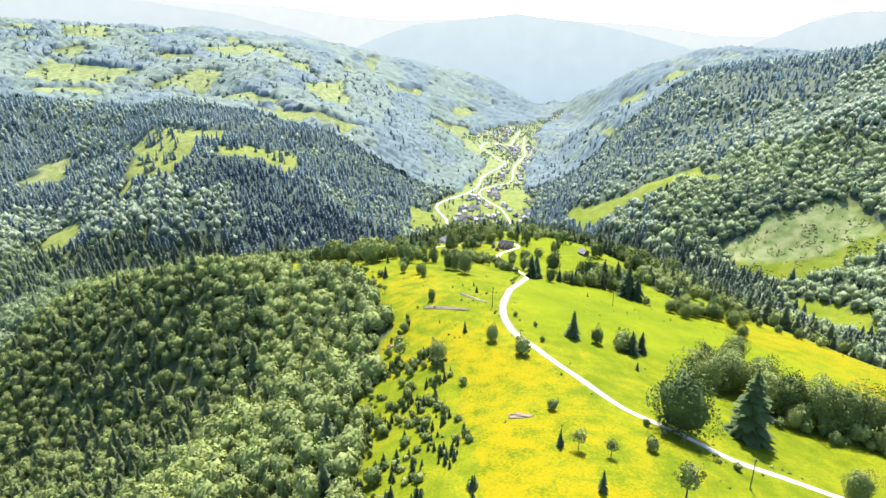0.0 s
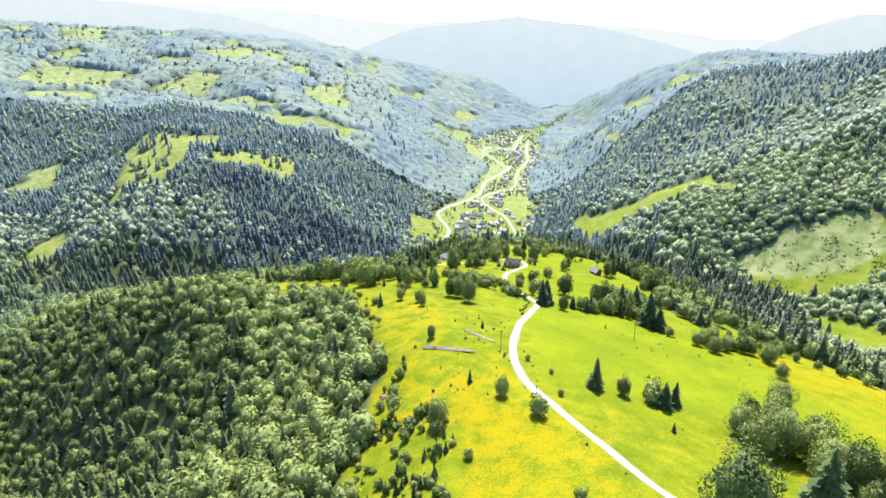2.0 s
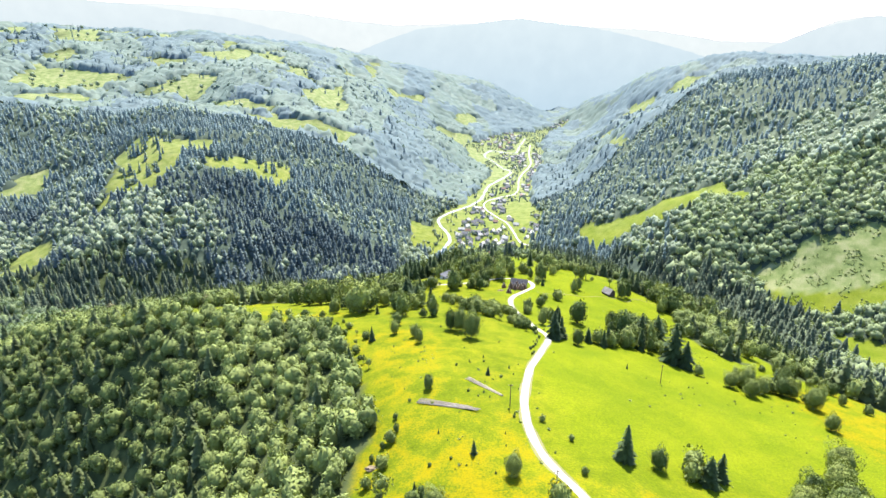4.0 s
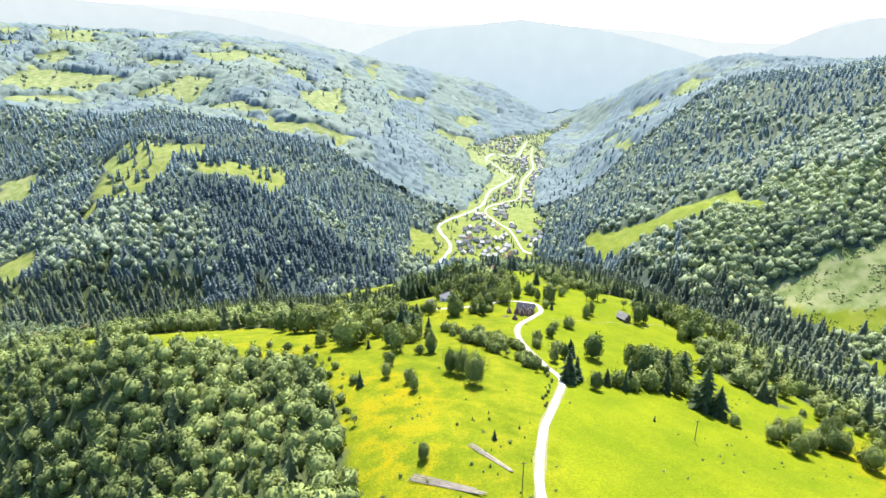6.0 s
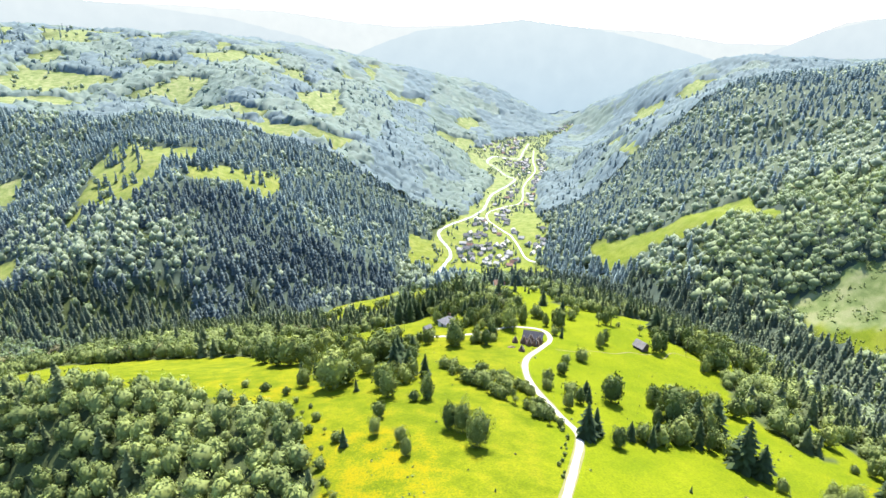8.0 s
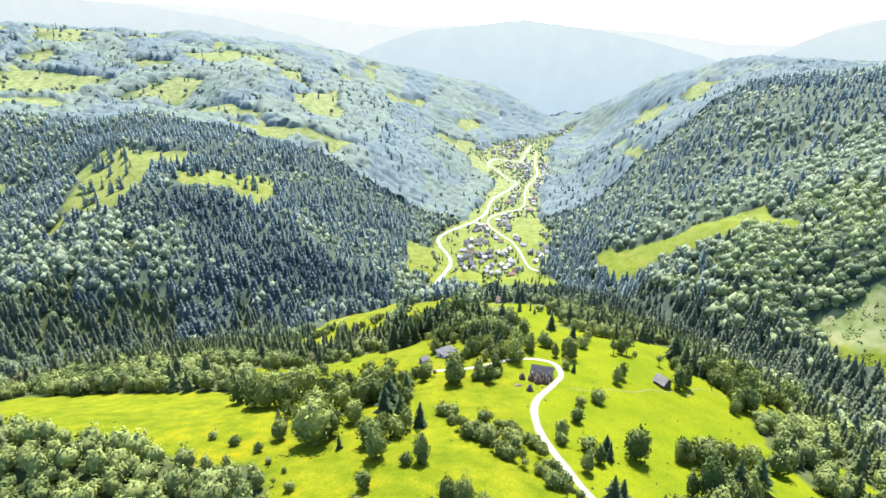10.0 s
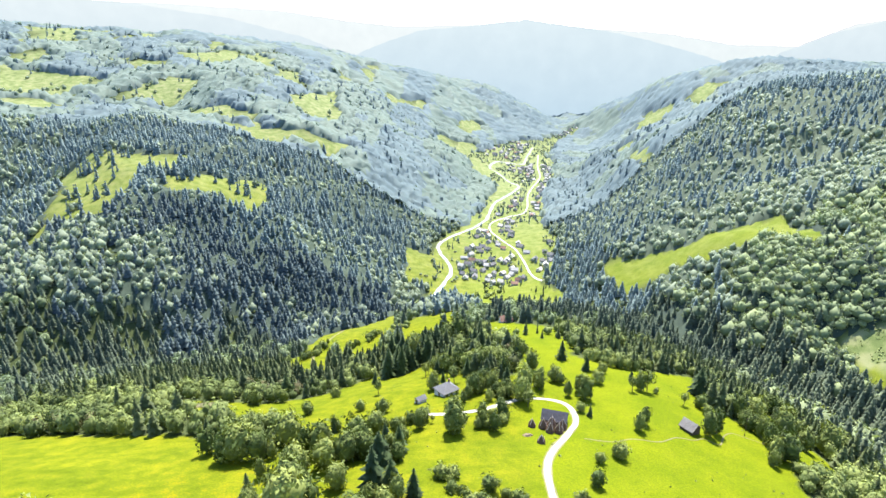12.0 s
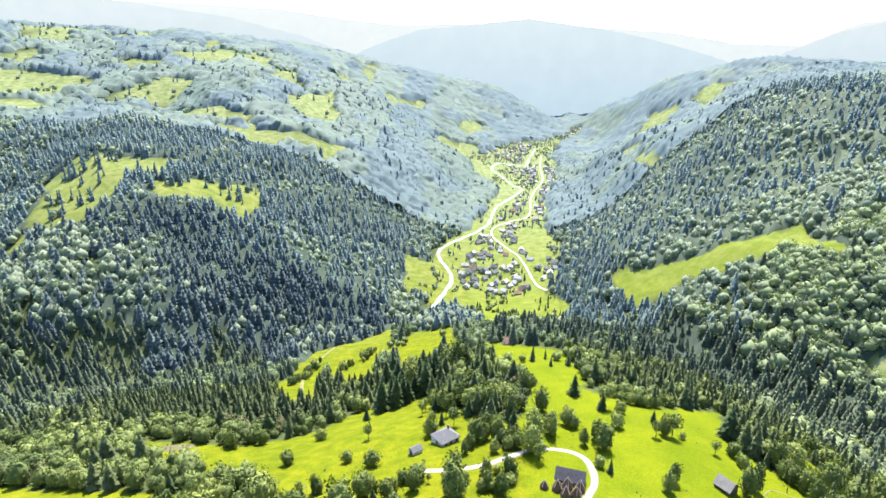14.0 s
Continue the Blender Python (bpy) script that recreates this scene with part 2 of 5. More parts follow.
def sample_relief():
    out = []
    for line in RELIEF.values():
        for (x0, y0, z0), (x1, y1, z1) in zip(line, line[1:]):
            d = math.hypot(x1 - x0, y1 - y0)
            near = 22 + 0.05 * max(0, math.hypot(0.5 * (x0 + x1), 0.5 * (y0 + y1) - 285) - 260)
            n = max(1, int(d / near))
            for i in range(n):
                f = i / n
                out.append((x0 + f * (x1 - x0), y0 + f * (y1 - y0), z0 + f * (z1 - z0)))
        out.append(line[-1])
    return np.array(out, float)


KNOTS = sample_relief()


def kernel(d2):
    return np.sqrt(d2 + 20.0 ** 2) / 1000.0


def solve_relief():
    p = KNOTS[:, :2]
    d2 = ((p[:, None] - p[None]) ** 2).sum(-1)
    n = len(p)
    a = np.zeros((n + 3, n + 3))
    a[:n, :n] = kernel(d2) - np.eye(n) * 0.012
    a[:n, n] = 1
    a[:n, n + 1:] = p / 1000
    a[n:, :n] = a[:n, n:].T
    return np.linalg.solve(a, np.append(KNOTS[:, 2], (0, 0, 0)))


WEIGHTS = solve_relief()


def relief(x, y):
    """Height of the bare ground, without its small unevenness."""
    x, y = np.asarray(x, float), np.asarray(y, float)
    flat = np.stack((x.ravel(), y.ravel()), -1)
    out = np.empty(len(flat))
    for i in range(0, len(flat), 20000):
        q = flat[i:i + 20000]
        d2 = (q[:, :1] - KNOTS[:, 0]) ** 2 + (q[:, 1:] - KNOTS[:, 1]) ** 2
        out[i:i + 20000] = kernel(d2) @ WEIGHTS[:-3] + WEIGHTS[-3] + q @ WEIGHTS[-2:] / 1000
    return out.reshape(x.shape)


def lattice(i, j, seed):
    h = (i * 374761393 + j * 668265263 + seed * 1442695041) & 0x7FFFFFFF
    h = ((h ^ (h >> 13)) * 1274126177) & 0x7FFFFFFF
    return ((h ^ (h >> 16)) & 0xFFFF) / 65535.0


def waves(x, y, size, seed=0, octaves=3):
    """Smooth noise from 0 to 1 over the plan, its largest forms about size metres wide."""
    x, y = np.asarray(x, float), np.asarray(y, float)
    total, weight = np.zeros(np.broadcast(x, y).shape), 0.0
    for k in range(octaves):
        u, v = x / size * 2 ** k + 97.3 * k, y / size * 2 ** k + 31.7 * k
        i, j = np.floor(u).astype(np.int64), np.floor(v).astype(np.int64)
        a, b = u - i, v - j
        a, b = a * a * (3 - 2 * a), b * b * (3 - 2 * b)
        s = seed + 17 * k
        n = (lattice(i, j, s) * (1 - a) + lattice(i + 1, j, s) * a) * (1 - b) + (lattice(i, j + 1, s) * (1 - a) + lattice(i + 1, j + 1, s) * a) * b
        total += n * 0.5 ** k
        weight += 0.5 ** k
    return total / weight


def inside(poly, x, y):
    hit = np.zeros(np.shape(x), bool)
    for (x0, y0), (x1, y1) in zip(poly, poly[1:] + poly[:1]):
        if y0 != y1:
            hit ^= ((y0 > y) != (y1 > y)) & (x < (x1 - x0) * (y - y0) / (y1 - y0) + x0)
    return hit


def near_line(line, x, y):
    """Distance in the plan from a polyline."""
    best = np.full(np.shape(x), 1e9)
    for (x0, y0), (x1, y1) in zip(line, line[1:]):
        dx, dy = x1 - x0, y1 - y0
        f = np.clip(((x - x0) * dx + (y - y0) * dy) / (dx * dx + dy * dy), 0, 1)
        best = np.minimum(best, np.hypot(x - x0 - f * dx, y - y0 - f * dy))
    return best


def height(x, y):
    x, y = np.asarray(x, float), np.asarray(y, float)
    away = np.clip((np.hypot(x, 0.75 * (y - 310)) - 260) / 300, 0, 1)
    rough = ((waves(x, y, 120, 3, 4) - 0.5) * 26 + (0.25 - np.abs(waves(x + 0.5 * y, y - 0.4 * x, 170, 8, 3) - 0.5)) * 40 - 3) * away + (waves(x, y, 28, 5, 3) - 0.5) * 1.6
    side = np.clip((x - 235) / 50, 0, 1) * np.clip((1000 - y) / 120, 0, 1) * np.clip((y - 430) / 80, 0, 1)
    rough = rough + side * (0.2 - np.abs(waves(0.75 * (x - y), 0.22 * (x + y), 62, 17, 2) - 0.5)) * 46
    far = np.clip((np.hypot(x, y) - 1150) / 700, 0, 1) * np.clip((2300 - np.hypot(x, y)) / 400, 0.25, 1)
    rough = rough + far * (0.3 - np.abs(waves(x - 0.3 * y, y + 0.5 * x, 330, 13, 3) - 0.5)) * 70 - far * 8
    return relief(x, y) + rough * (1 - 0.92 * np.exp(-((relief(x, y) + 166) / 22) ** 2))


# ---- the plan: open ground among the woods ----
MAIN_MEADOW = [(-30, -326), (-19, 100), (-22, 144), (-27, 170), (-20, 220), (-36, 278), (-60, 326), (-124, 346), (-190, 368), (-245, 420), (-232, 448), (-132, 423), (-100, 416), (-66, 406), (-60, 420), (-86, 431), (-132, 460), (-138, 475), (-94, 466), (-63, 483), (-46, 524), (-7, 525), (8, 484), (22, 452), (38, 463), (42, 502), (65, 501), (80, 493), (105, 487), (146, 509), (128, 460), (135, 443), (153, 441), (141, 402), (131, 365), (134, 336), (140, 322), (158, 317), (178, 312), (198, 280), (214, 240), (215, 187), (180, 145), (170, -322)]
LOW_FIELDS = [(-118, 594), (-124, 690), (-117, 746), (-77, 767), (-58, 842), (-43, 710), (-48, 598), (-65, 578), (-87, 617), (-80, 546), (-92, 548)]
HILL_GLADE = [(44, 584), (62, 584), (75, 565), (58, 528), (44, 542)]
NORTH_GLADES = [[(-49, 704), (-26, 752), (7, 740), (7, 646), (-27, 617)], [(27, 619), (46, 604), (79, 585), (69, 519), (53, 516), (35, 566)], [(16, 920), (47, 972), (126, 942), (142, 876), (97, 763), (39, 731)]]
EAST_GAPS = [[(330, 525), (362, 488), (350, 452), (322, 487)], [(148, 488), (172, 469), (168, 428), (150, 427)], [(146, 359), (162, 377), (166, 340), (152, 327)]]
SCRUB_SLOPE = [(311, 633), (391, 629), (440, 618), (430, 561), (370, 566), (322, 582), (304, 616)]
STREAM_MEADOW = [(191, 895), (249, 869), (282, 845), (341, 816), (353, 770), (333, 751), (284, 808), (241, 837), (200, 835)]
RIGHT_PATCHES = [[(330, 1359), (372, 1403), (366, 1282), (337, 1256)], [(365, 1511), (392, 1531), (380, 1441), (360, 1466)], [(430, 1377), (455, 1387), (445, 1321), (420, 1338)]]
LEFT_PATCH = [(-552, 1011), (-490, 1033), (-373, 1061), (-371, 1008), (-402, 982), (-380, 909), (-397, 888), (-451, 869), (-452, 838), (-480, 915), (-484, 964)]
LEFT_PATCH_LOW = [(-366, 961), (-341, 1017), (-275, 1053), (-250, 1039), (-243, 962), (-258, 963), (-287, 976), (-340, 942)]
LEFT_STRIPS = [[(-440, 1325), (-304, 1328), (-255, 1321), (-313, 1267)], [(-246, 1319), (-175, 1368), (-199, 1279)], [(-535, 801), (-500, 799), (-490, 761), (-540, 749)], [(-670, 998), (-620, 1024), (-626, 971), (-680, 962)]]
HIGH_PASTURES = [[(-990, 1449), (-1030, 1627), (-758, 1600), (-776, 1498), (-830, 1410)], [(-720, 1811), (-638, 1981), (-545, 1852), (-589, 1776)], [(-505, 1654), (-451, 1714), (-415, 1593)], [(-1250, 2056), (-900, 2322), (-880, 2114), (-1150, 1957)], [(-900, 1332), (-760, 1424), (-740, 1360), (-850, 1270)]]
UPPER_VILLAGE = [(42, 1808), (107, 1958), (214, 2209), (316, 2273), (419, 2432), (474, 2488), (484, 2452), (381, 2293), (301, 1995), (244, 1822), (195, 1618), (117, 1644), (100, 1772)]
VILLAGE_GROUND = [(-62, 1061), (-57, 974), (-24, 963), (-12, 912), (30, 925), (110, 964), (150, 1014), (178, 1143), (180, 1274), (200, 1470), (262, 1676), (300, 1909), (270, 2012), (200, 1985), (120, 1855), (52, 1787), (50, 1669), (104, 1636), (110, 1521), (70, 1365), (30, 1236), (-14, 1131), (-30, 1066)]
FAR_PATCHES = [[(-60, 1772), (60, 1863), (90, 1979), (-20, 1917)], [(-200, 1946), (-90, 2060), (-60, 2164), (-190, 2048)], [(560, 1969), (680, 2053), (640, 2163), (560, 2075)], [(700, 1947), (820, 2008), (790, 2088), (690, 2026)], [(60, 2077), (130, 2211), (100, 2283), (20, 2148)]]
MEADOWS = [MAIN_MEADOW, LOW_FIELDS, HILL_GLADE, *NORTH_GLADES, *EAST_GAPS, SCRUB_SLOPE, STREAM_MEADOW, *RIGHT_PATCHES, LEFT_PATCH, LEFT_PATCH_LOW, *LEFT_STRIPS, *HIGH_PASTURES, VILLAGE_GROUND, UPPER_VILLAGE, *FAR_PATCHES]

HILL_ROAD = [(160, 98), (98, 120), (76, 125), (65, 132), (51, 142), (42.3, 158), (32, 180), (25.2, 198), (24.3, 220), (30, 251), (39, 279), (45.4, 301), (42, 319), (36, 349), (38, 377), (50, 400), (55, 411), (55, 425), (48, 431), (35, 430), (19, 420), (7, 416), (-7, 415.5)]
RIVER = [(-40, 831), (-16, 904), (8, 1011), (-10, 1080), (-12, 1112), (8, 1165), (70, 1275), (101, 1418), (165, 1560), (150, 1624), (135, 1691), (112, 1781), (135, 1849), (171, 1857), (211, 1867), (234, 1969), (270, 2113)]
VILLAGE_ROAD = [(130, 949), (122, 984), (112, 1103), (77, 1226), (102, 1297), (157, 1361), (180, 1501), (230, 1677), (250, 1857), (270, 1986)]
FIELD_TRACK = [(-88, 555), (-92, 576), (-106, 642), (-108, 699), (-102, 753), (-90, 790)]


def meadow_at(x, y):
    """Whether a place is open ground; the edges wander."""
    wide = np.clip(np.hypot(x, 0.75 * (y - 285)) / 400, 0.35, 3.0)
    u = x + (waves(x, y, 26, 11, 3) - 0.5) * 16 * wide
    v = y + (waves(x, y, 26, 12, 3) - 0.5) * 16 * wide
    hit = np.zeros(np.shape(x), bool)
    for poly in MEADOWS:
        hit |= inside(poly, u, v)
        if poly is not MAIN_MEADOW and poly is not LOW_FIELDS:
            hit |= inside(poly, u, v + 15) | inside(poly, u, v + 30)
    # the high farmland in the north-west is a patchwork of pasture and copses
    farmed = (x < -230) & (y > 1190 - 0.33 * x) & (waves(u, v, 100, 15, 4) > 0.575)
    hit |= farmed
    return hit


def spread(near0, near1, far0, far1, step, growth, most):
    """Grid lines, close together from near0 to near1 and ever wider out to far0 and far1."""
    mid = list(np.arange(near0, near1 + step, step))
    for end, sign in ((far1, 1), (far0, -1)):
        s = step
        while (mid[-1] if sign > 0 else -mid[0]) < sign * end:
            s = min(s * growth, most)
            if sign > 0:
                mid.append(mid[-1] + s)
            else:
                mid.insert(0, mid[0] - s)
    return np.array(mid)


def mesh_of(name, verts, faces, mats=(), attrs=None, smooth=False, slots=None):
    """A mesh from arrays; faces all with the same number of corners."""
    verts, faces = np.ascontiguousarray(verts, np.float32), np.ascontiguousarray(faces, np.int32)
    me = bpy.data.meshes.new(name)
    k = faces.shape[1]
    me.vertices.add(len(verts))
    me.vertices.foreach_set("co", verts.ravel())
    me.loops.add(faces.size)
    me.loops.foreach_set("vertex_index", faces.ravel())
    me.polygons.add(len(faces))
    me.polygons.foreach_set("loop_start", np.arange(0, faces.size, k, dtype=np.int32))
    me.polygons.foreach_set("loop_total", np.full(len(faces), k, np.int32))
    if smooth:
        me.polygons.foreach_set("use_smooth", np.ones(len(faces), bool))
    for m in mats:
        me.materials.append(m)
    if slots is not None:
        me.polygons.foreach_set("material_index", np.ascontiguousarray(slots, np.int32))
    me.update(calc_edges=True)
    for key, values in (attrs or {}).items():
        a = me.attributes.new(key, "FLOAT", "POINT")
        a.data.foreach_set("value", np.ascontiguousarray(values, np.float32))
    return me


def build_ground():
    gx = spread(-250, 240, -3400, 3400, 3.2, 1.05, 70)
    gy = spread(60, 560, -1100, 4700, 3.8, 1.045, 60)
    x, y = np.meshgrid(gx, gy)
    z = height(x, y)
    open_ground = meadow_at(x, y).astype(float)
    flower = np.clip(1.15 - np.abs(x - (5 - 0.037 * y)) / 75, 0, 1) * (0.7 * np.clip((355 - y) / 60, 0, 1) * np.clip((16 - x) / 36, 0, 1) + np.clip((275 - y) / 100, 0, 1) * (1 - np.clip((16 - x) / 36, 0, 1)))
    beyond = x - np.interp(y, [p[1] for p in HILL_ROAD[:12]], [p[0] for p in HILL_ROAD[:12]])
    flower *= np.where(beyond > 0, np.clip((215 - y) / 40, 0.05, 0.75), 1.0)
    flower *= np.where((x < 8 - 0.06 * (y - 90)) & (y < 172), 0.4, 1.0)
    flower = np.maximum(flower, 0.75 * np.clip((x - 120) / 25, 0, 1) * np.clip((332 - y) / 40, 0, 1) * np.clip((240 - x) / 20, 0, 1))
    flower = np.maximum(flower, 0.6 * np.clip(1.2 - np.hypot(x + 70, 0.75 * (y - 352)) / 50, 0, 1))
    # Dry scrub slope; elsewhere the tone grows with distance to imitate haze.
    dry_haze = np.maximum(inside(SCRUB_SLOPE, x, y) * 0.85, np.clip((np.hypot(x, 0.75 * (y - 285)) - 300) / 700, 0, 0.9))
    mown = np.clip((x - 28) / 10, 0, 1) * np.clip((y - 180) / 26, 0, 1)
    n, m = len(gy), len(gx)
    i = np.arange(n * m).reshape(n, m)
    faces = np.stack((i[:-1, :-1], i[:-1, 1:], i[1:, 1:], i[1:, :-1]), -1).reshape(-1, 4)
    me = mesh_of("ground", np.stack((x, y, z), -1).reshape(-1, 3), faces, [GROUND], {"meadow": open_ground.ravel(), "flower": flower.ravel(), "dry_haze": dry_haze.ravel(), "mown": mown.ravel()}, True)
    return tagged(new("ground", me), "grassy mountain slopes with flowering meadows and forest floor", "ground", kind="structure")


ground = build_ground()
from mathutils.bvhtree import BVHTree


def build_surface():
    me = ground.data
    return BVHTree.FromPolygons([v.co for v in me.vertices], [tuple(p.vertices) for p in me.polygons])


def on_ground(x, y):
    """Height of the built sheet at a place."""
    return float(SURFACE.ray_cast(Vector((x, y, 900)), Vector((0, 0, -1)))[0].z)


SURFACE = build_surface()


def smooth_line(points, step):
    """A soft curve through the points, a corner every step metres."""
    p = np.array(points, float)
    p = np.vstack((2 * p[0] - p[1], p, 2 * p[-1] - p[-2]))
    out = []
    for a, b, c, d in zip(p, p[1:], p[2:], p[3:]):
        n = max(2, int(np.hypot(*(c - b)) / step))
        for k in range(n):
            t = k / n
            out.append(0.5 * (2 * b + (c - a) * t + (2 * a - 5 * b + 4 * c - d) * t * t + (3 * b - a - 3 * c + d) * t ** 3))
    out.append(p[-2])
    return np.array(out)


def build_strip(name, line, width, mat, lift, step, label, category, wobble=0.25, across=4):
    """A road or river laid along a line on the ground."""
    c = smooth_line(line, step)
    d = np.gradient(c, axis=0)
    d /= np.hypot(d[:, 0], d[:, 1])[:, None]
    side = np.stack((d[:, 1], -d[:, 0]), -1)
    verts = []
    for k, (p, s) in enumerate(zip(c, side)):
        row = []
        for j in range(across + 1):
            f = 2 * j / across - 1
            w = 0.5 * width * (1 + wobble * (float(waves(p[0] + 50 * (j > across / 2), p[1], 3 * width, 21, 2)) - 0.5))
            q = p + s * f * w
            row.append([q[0], q[1], on_ground(*q) + lift * (1 - 0.5 * f * f)])
        verts += row
    m = across + 1
    i = np.arange(len(c) * m).reshape(len(c), m)
    faces = np.stack((i[:-1, :-1], i[:-1, 1:], i[1:, 1:], i[1:, :-1]), -1).reshape(-1, 4)
    v = np.array(verts)
    return tagged(new(name, mesh_of(name, v, faces, [mat], smooth=True)), label, category, kind="structure")


def water_material():
    m, n, l, b = material("shallow mountain river", 0.12, 0.5)
    l.new(ramp(n, l, noise_node(n, l, 0.2, 4), [(0.35, (0.16, 0.17, 0.155)), (0.65, (0.38, 0.37, 0.34))]), b.inputs["Base Color"])
    bump(n, l, b, noise_node(n, l, 1.4, 3), 0.5, 0.2)
    return m


WATER = water_material()
# Earthy shoulder; its darker edge also stands in for shade in the ditch.
build_strip("road_verge", HILL_ROAD, 3.4, TRACK, 0.06, 2.2, "trodden earthy verge, also standing for ditch shade, beside the gravel road", "verge", 0.8)
build_strip("road", HILL_ROAD, 2.2, GRAVEL, 0.16, 1.6, "pale gravel road winding over the ridge", "road", 0.5)
build_strip("river", RIVER, 5.2, WATER, 0.8, 5, "bright shallow river winding along the valley", "river", 1.1)
build_strip("village_road", VILLAGE_ROAD, 2.7, ASPHALT, 0.9, 5, "sun-bleached road through the village", "road")
build_strip("field_track", FIELD_TRACK, 2.6, TRACK, 0.25, 3, "trodden earth track across a steep field", "track")


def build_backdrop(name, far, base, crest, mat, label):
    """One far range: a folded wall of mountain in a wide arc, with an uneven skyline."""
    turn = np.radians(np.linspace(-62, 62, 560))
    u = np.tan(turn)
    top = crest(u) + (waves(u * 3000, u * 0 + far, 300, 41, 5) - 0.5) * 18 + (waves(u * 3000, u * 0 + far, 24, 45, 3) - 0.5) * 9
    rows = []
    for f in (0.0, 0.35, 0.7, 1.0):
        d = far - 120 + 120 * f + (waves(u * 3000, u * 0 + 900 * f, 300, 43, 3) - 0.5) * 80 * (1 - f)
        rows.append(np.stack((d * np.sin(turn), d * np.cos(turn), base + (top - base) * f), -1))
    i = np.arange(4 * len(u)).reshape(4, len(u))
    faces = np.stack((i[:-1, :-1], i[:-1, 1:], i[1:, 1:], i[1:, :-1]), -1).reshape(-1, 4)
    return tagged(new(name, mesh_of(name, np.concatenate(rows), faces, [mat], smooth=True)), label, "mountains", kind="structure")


def skyline(*crest):
    """A crest by its bends: sideways slope of the line of sight, height."""
    return lambda u: np.interp(u, [p[0] for p in crest], [p[1] for p in crest])


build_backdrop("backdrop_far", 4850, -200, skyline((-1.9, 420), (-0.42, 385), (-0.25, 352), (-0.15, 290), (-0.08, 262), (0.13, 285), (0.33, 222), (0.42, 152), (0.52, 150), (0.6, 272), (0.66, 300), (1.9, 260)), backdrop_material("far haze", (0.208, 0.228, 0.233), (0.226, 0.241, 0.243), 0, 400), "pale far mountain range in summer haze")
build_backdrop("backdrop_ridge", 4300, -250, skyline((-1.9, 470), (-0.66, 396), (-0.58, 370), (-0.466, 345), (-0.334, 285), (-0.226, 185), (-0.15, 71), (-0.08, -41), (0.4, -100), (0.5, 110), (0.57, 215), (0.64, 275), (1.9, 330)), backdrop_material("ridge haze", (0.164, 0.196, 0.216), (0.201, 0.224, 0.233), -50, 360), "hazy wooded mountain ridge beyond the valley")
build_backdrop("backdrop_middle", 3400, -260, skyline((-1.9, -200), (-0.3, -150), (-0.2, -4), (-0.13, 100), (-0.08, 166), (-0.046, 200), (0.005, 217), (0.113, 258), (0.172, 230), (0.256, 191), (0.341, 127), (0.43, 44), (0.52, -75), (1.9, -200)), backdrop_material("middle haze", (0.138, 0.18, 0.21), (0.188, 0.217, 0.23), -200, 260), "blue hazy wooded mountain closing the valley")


def build_plot(x, y, long, deep, turn, ridges):
    """A small dug plot: rounded ridges of bare earth side by side."""
    verts, m = [], 15
    a = math.radians(turn)
    for r in range(ridges * 4 + 1):
        f = r / (ridges * 4)
        for k in range(m):
            g = 2 * k / (m - 1) - 1
            u, v = 0.5 * long * g * (1 - 0.12 * abs(2 * f - 1) ** 2), deep * (f - 0.5) * (1 - 0.45 * g ** 4)
            px, py = x + u * math.cos(a) - v * math.sin(a), y + u * math.sin(a) + v * math.cos(a)
            edge = 0.0 if r in (0, ridges * 4) or k in (0, m - 1) else 1.0
            verts.append((px, py, on_ground(px, py) - 0.03 + edge * (0.2 + 0.09 * math.cos(2 * math.pi * r / 4) + 0.05 * (float(waves(px, py, 1.5, 73, 2)) - 0.5))))
    i = np.arange((ridges * 4 + 1) * m).reshape(-1, m)
    faces = np.stack((i[:-1, :-1], i[:-1, 1:], i[1:, 1:], i[1:, :-1]), -1).reshape(-1, 4)
    return tagged(new("tilled_plot", mesh_of("tilled_plot", np.array(verts), faces, [EARTH], smooth=True)), "small oval plot of bare dug earth in the grass", "garden plot", kind="structure")


build_plot(-121, 463.5, 21, 8.5, 12, 9)

# ---- trees ----
SPHERE = np.array([(0, 0, 1)] + [(0.894 * math.cos(a), 0.894 * math.sin(a), 0.447) for a in np.arange(5) * 2 * math.pi / 5] + [(0.894 * math.cos(a + 0.628), 0.894 * math.sin(a + 0.628), -0.447) for a in np.arange(5) * 2 * math.pi / 5] + [(0, 0, -1)])
SPHERE_FACES = np.array([(0, 1 + k, 1 + (k + 1) % 5) for k in range(5)] + [(1 + k, 6 + k, 1 + (k + 1) % 5) for k in range(5)] + [(1 + (k + 1) % 5, 6 + k, 6 + (k + 1) % 5) for k in range(5)] + [(11, 6 + (k + 1) % 5, 6 + k) for k in range(5)])


def finer(verts, faces):
    """A ball of triangles split once, its new corners pushed out to the round."""
    verts, made, out = [tuple(v) for v in verts], {}, []

    def middle(i, j):
        key = (min(i, j), max(i, j))
        if key not in made:
            m = (np.array(verts[i]) + verts[j]) / 2
            made[key] = len(verts)
            verts.append(tuple(m / np.linalg.norm(m)))
        return made[key]

    for i, j, k in faces:
        p, q, r = middle(i, j), middle(j, k), middle(k, i)
        out += [(i, p, r), (p, j, q), (r, q, k), (p, q, r)]
    return np.array(verts), np.array(out)


BALL, BALL_FACES = finer(SPHERE, SPHERE_FACES)


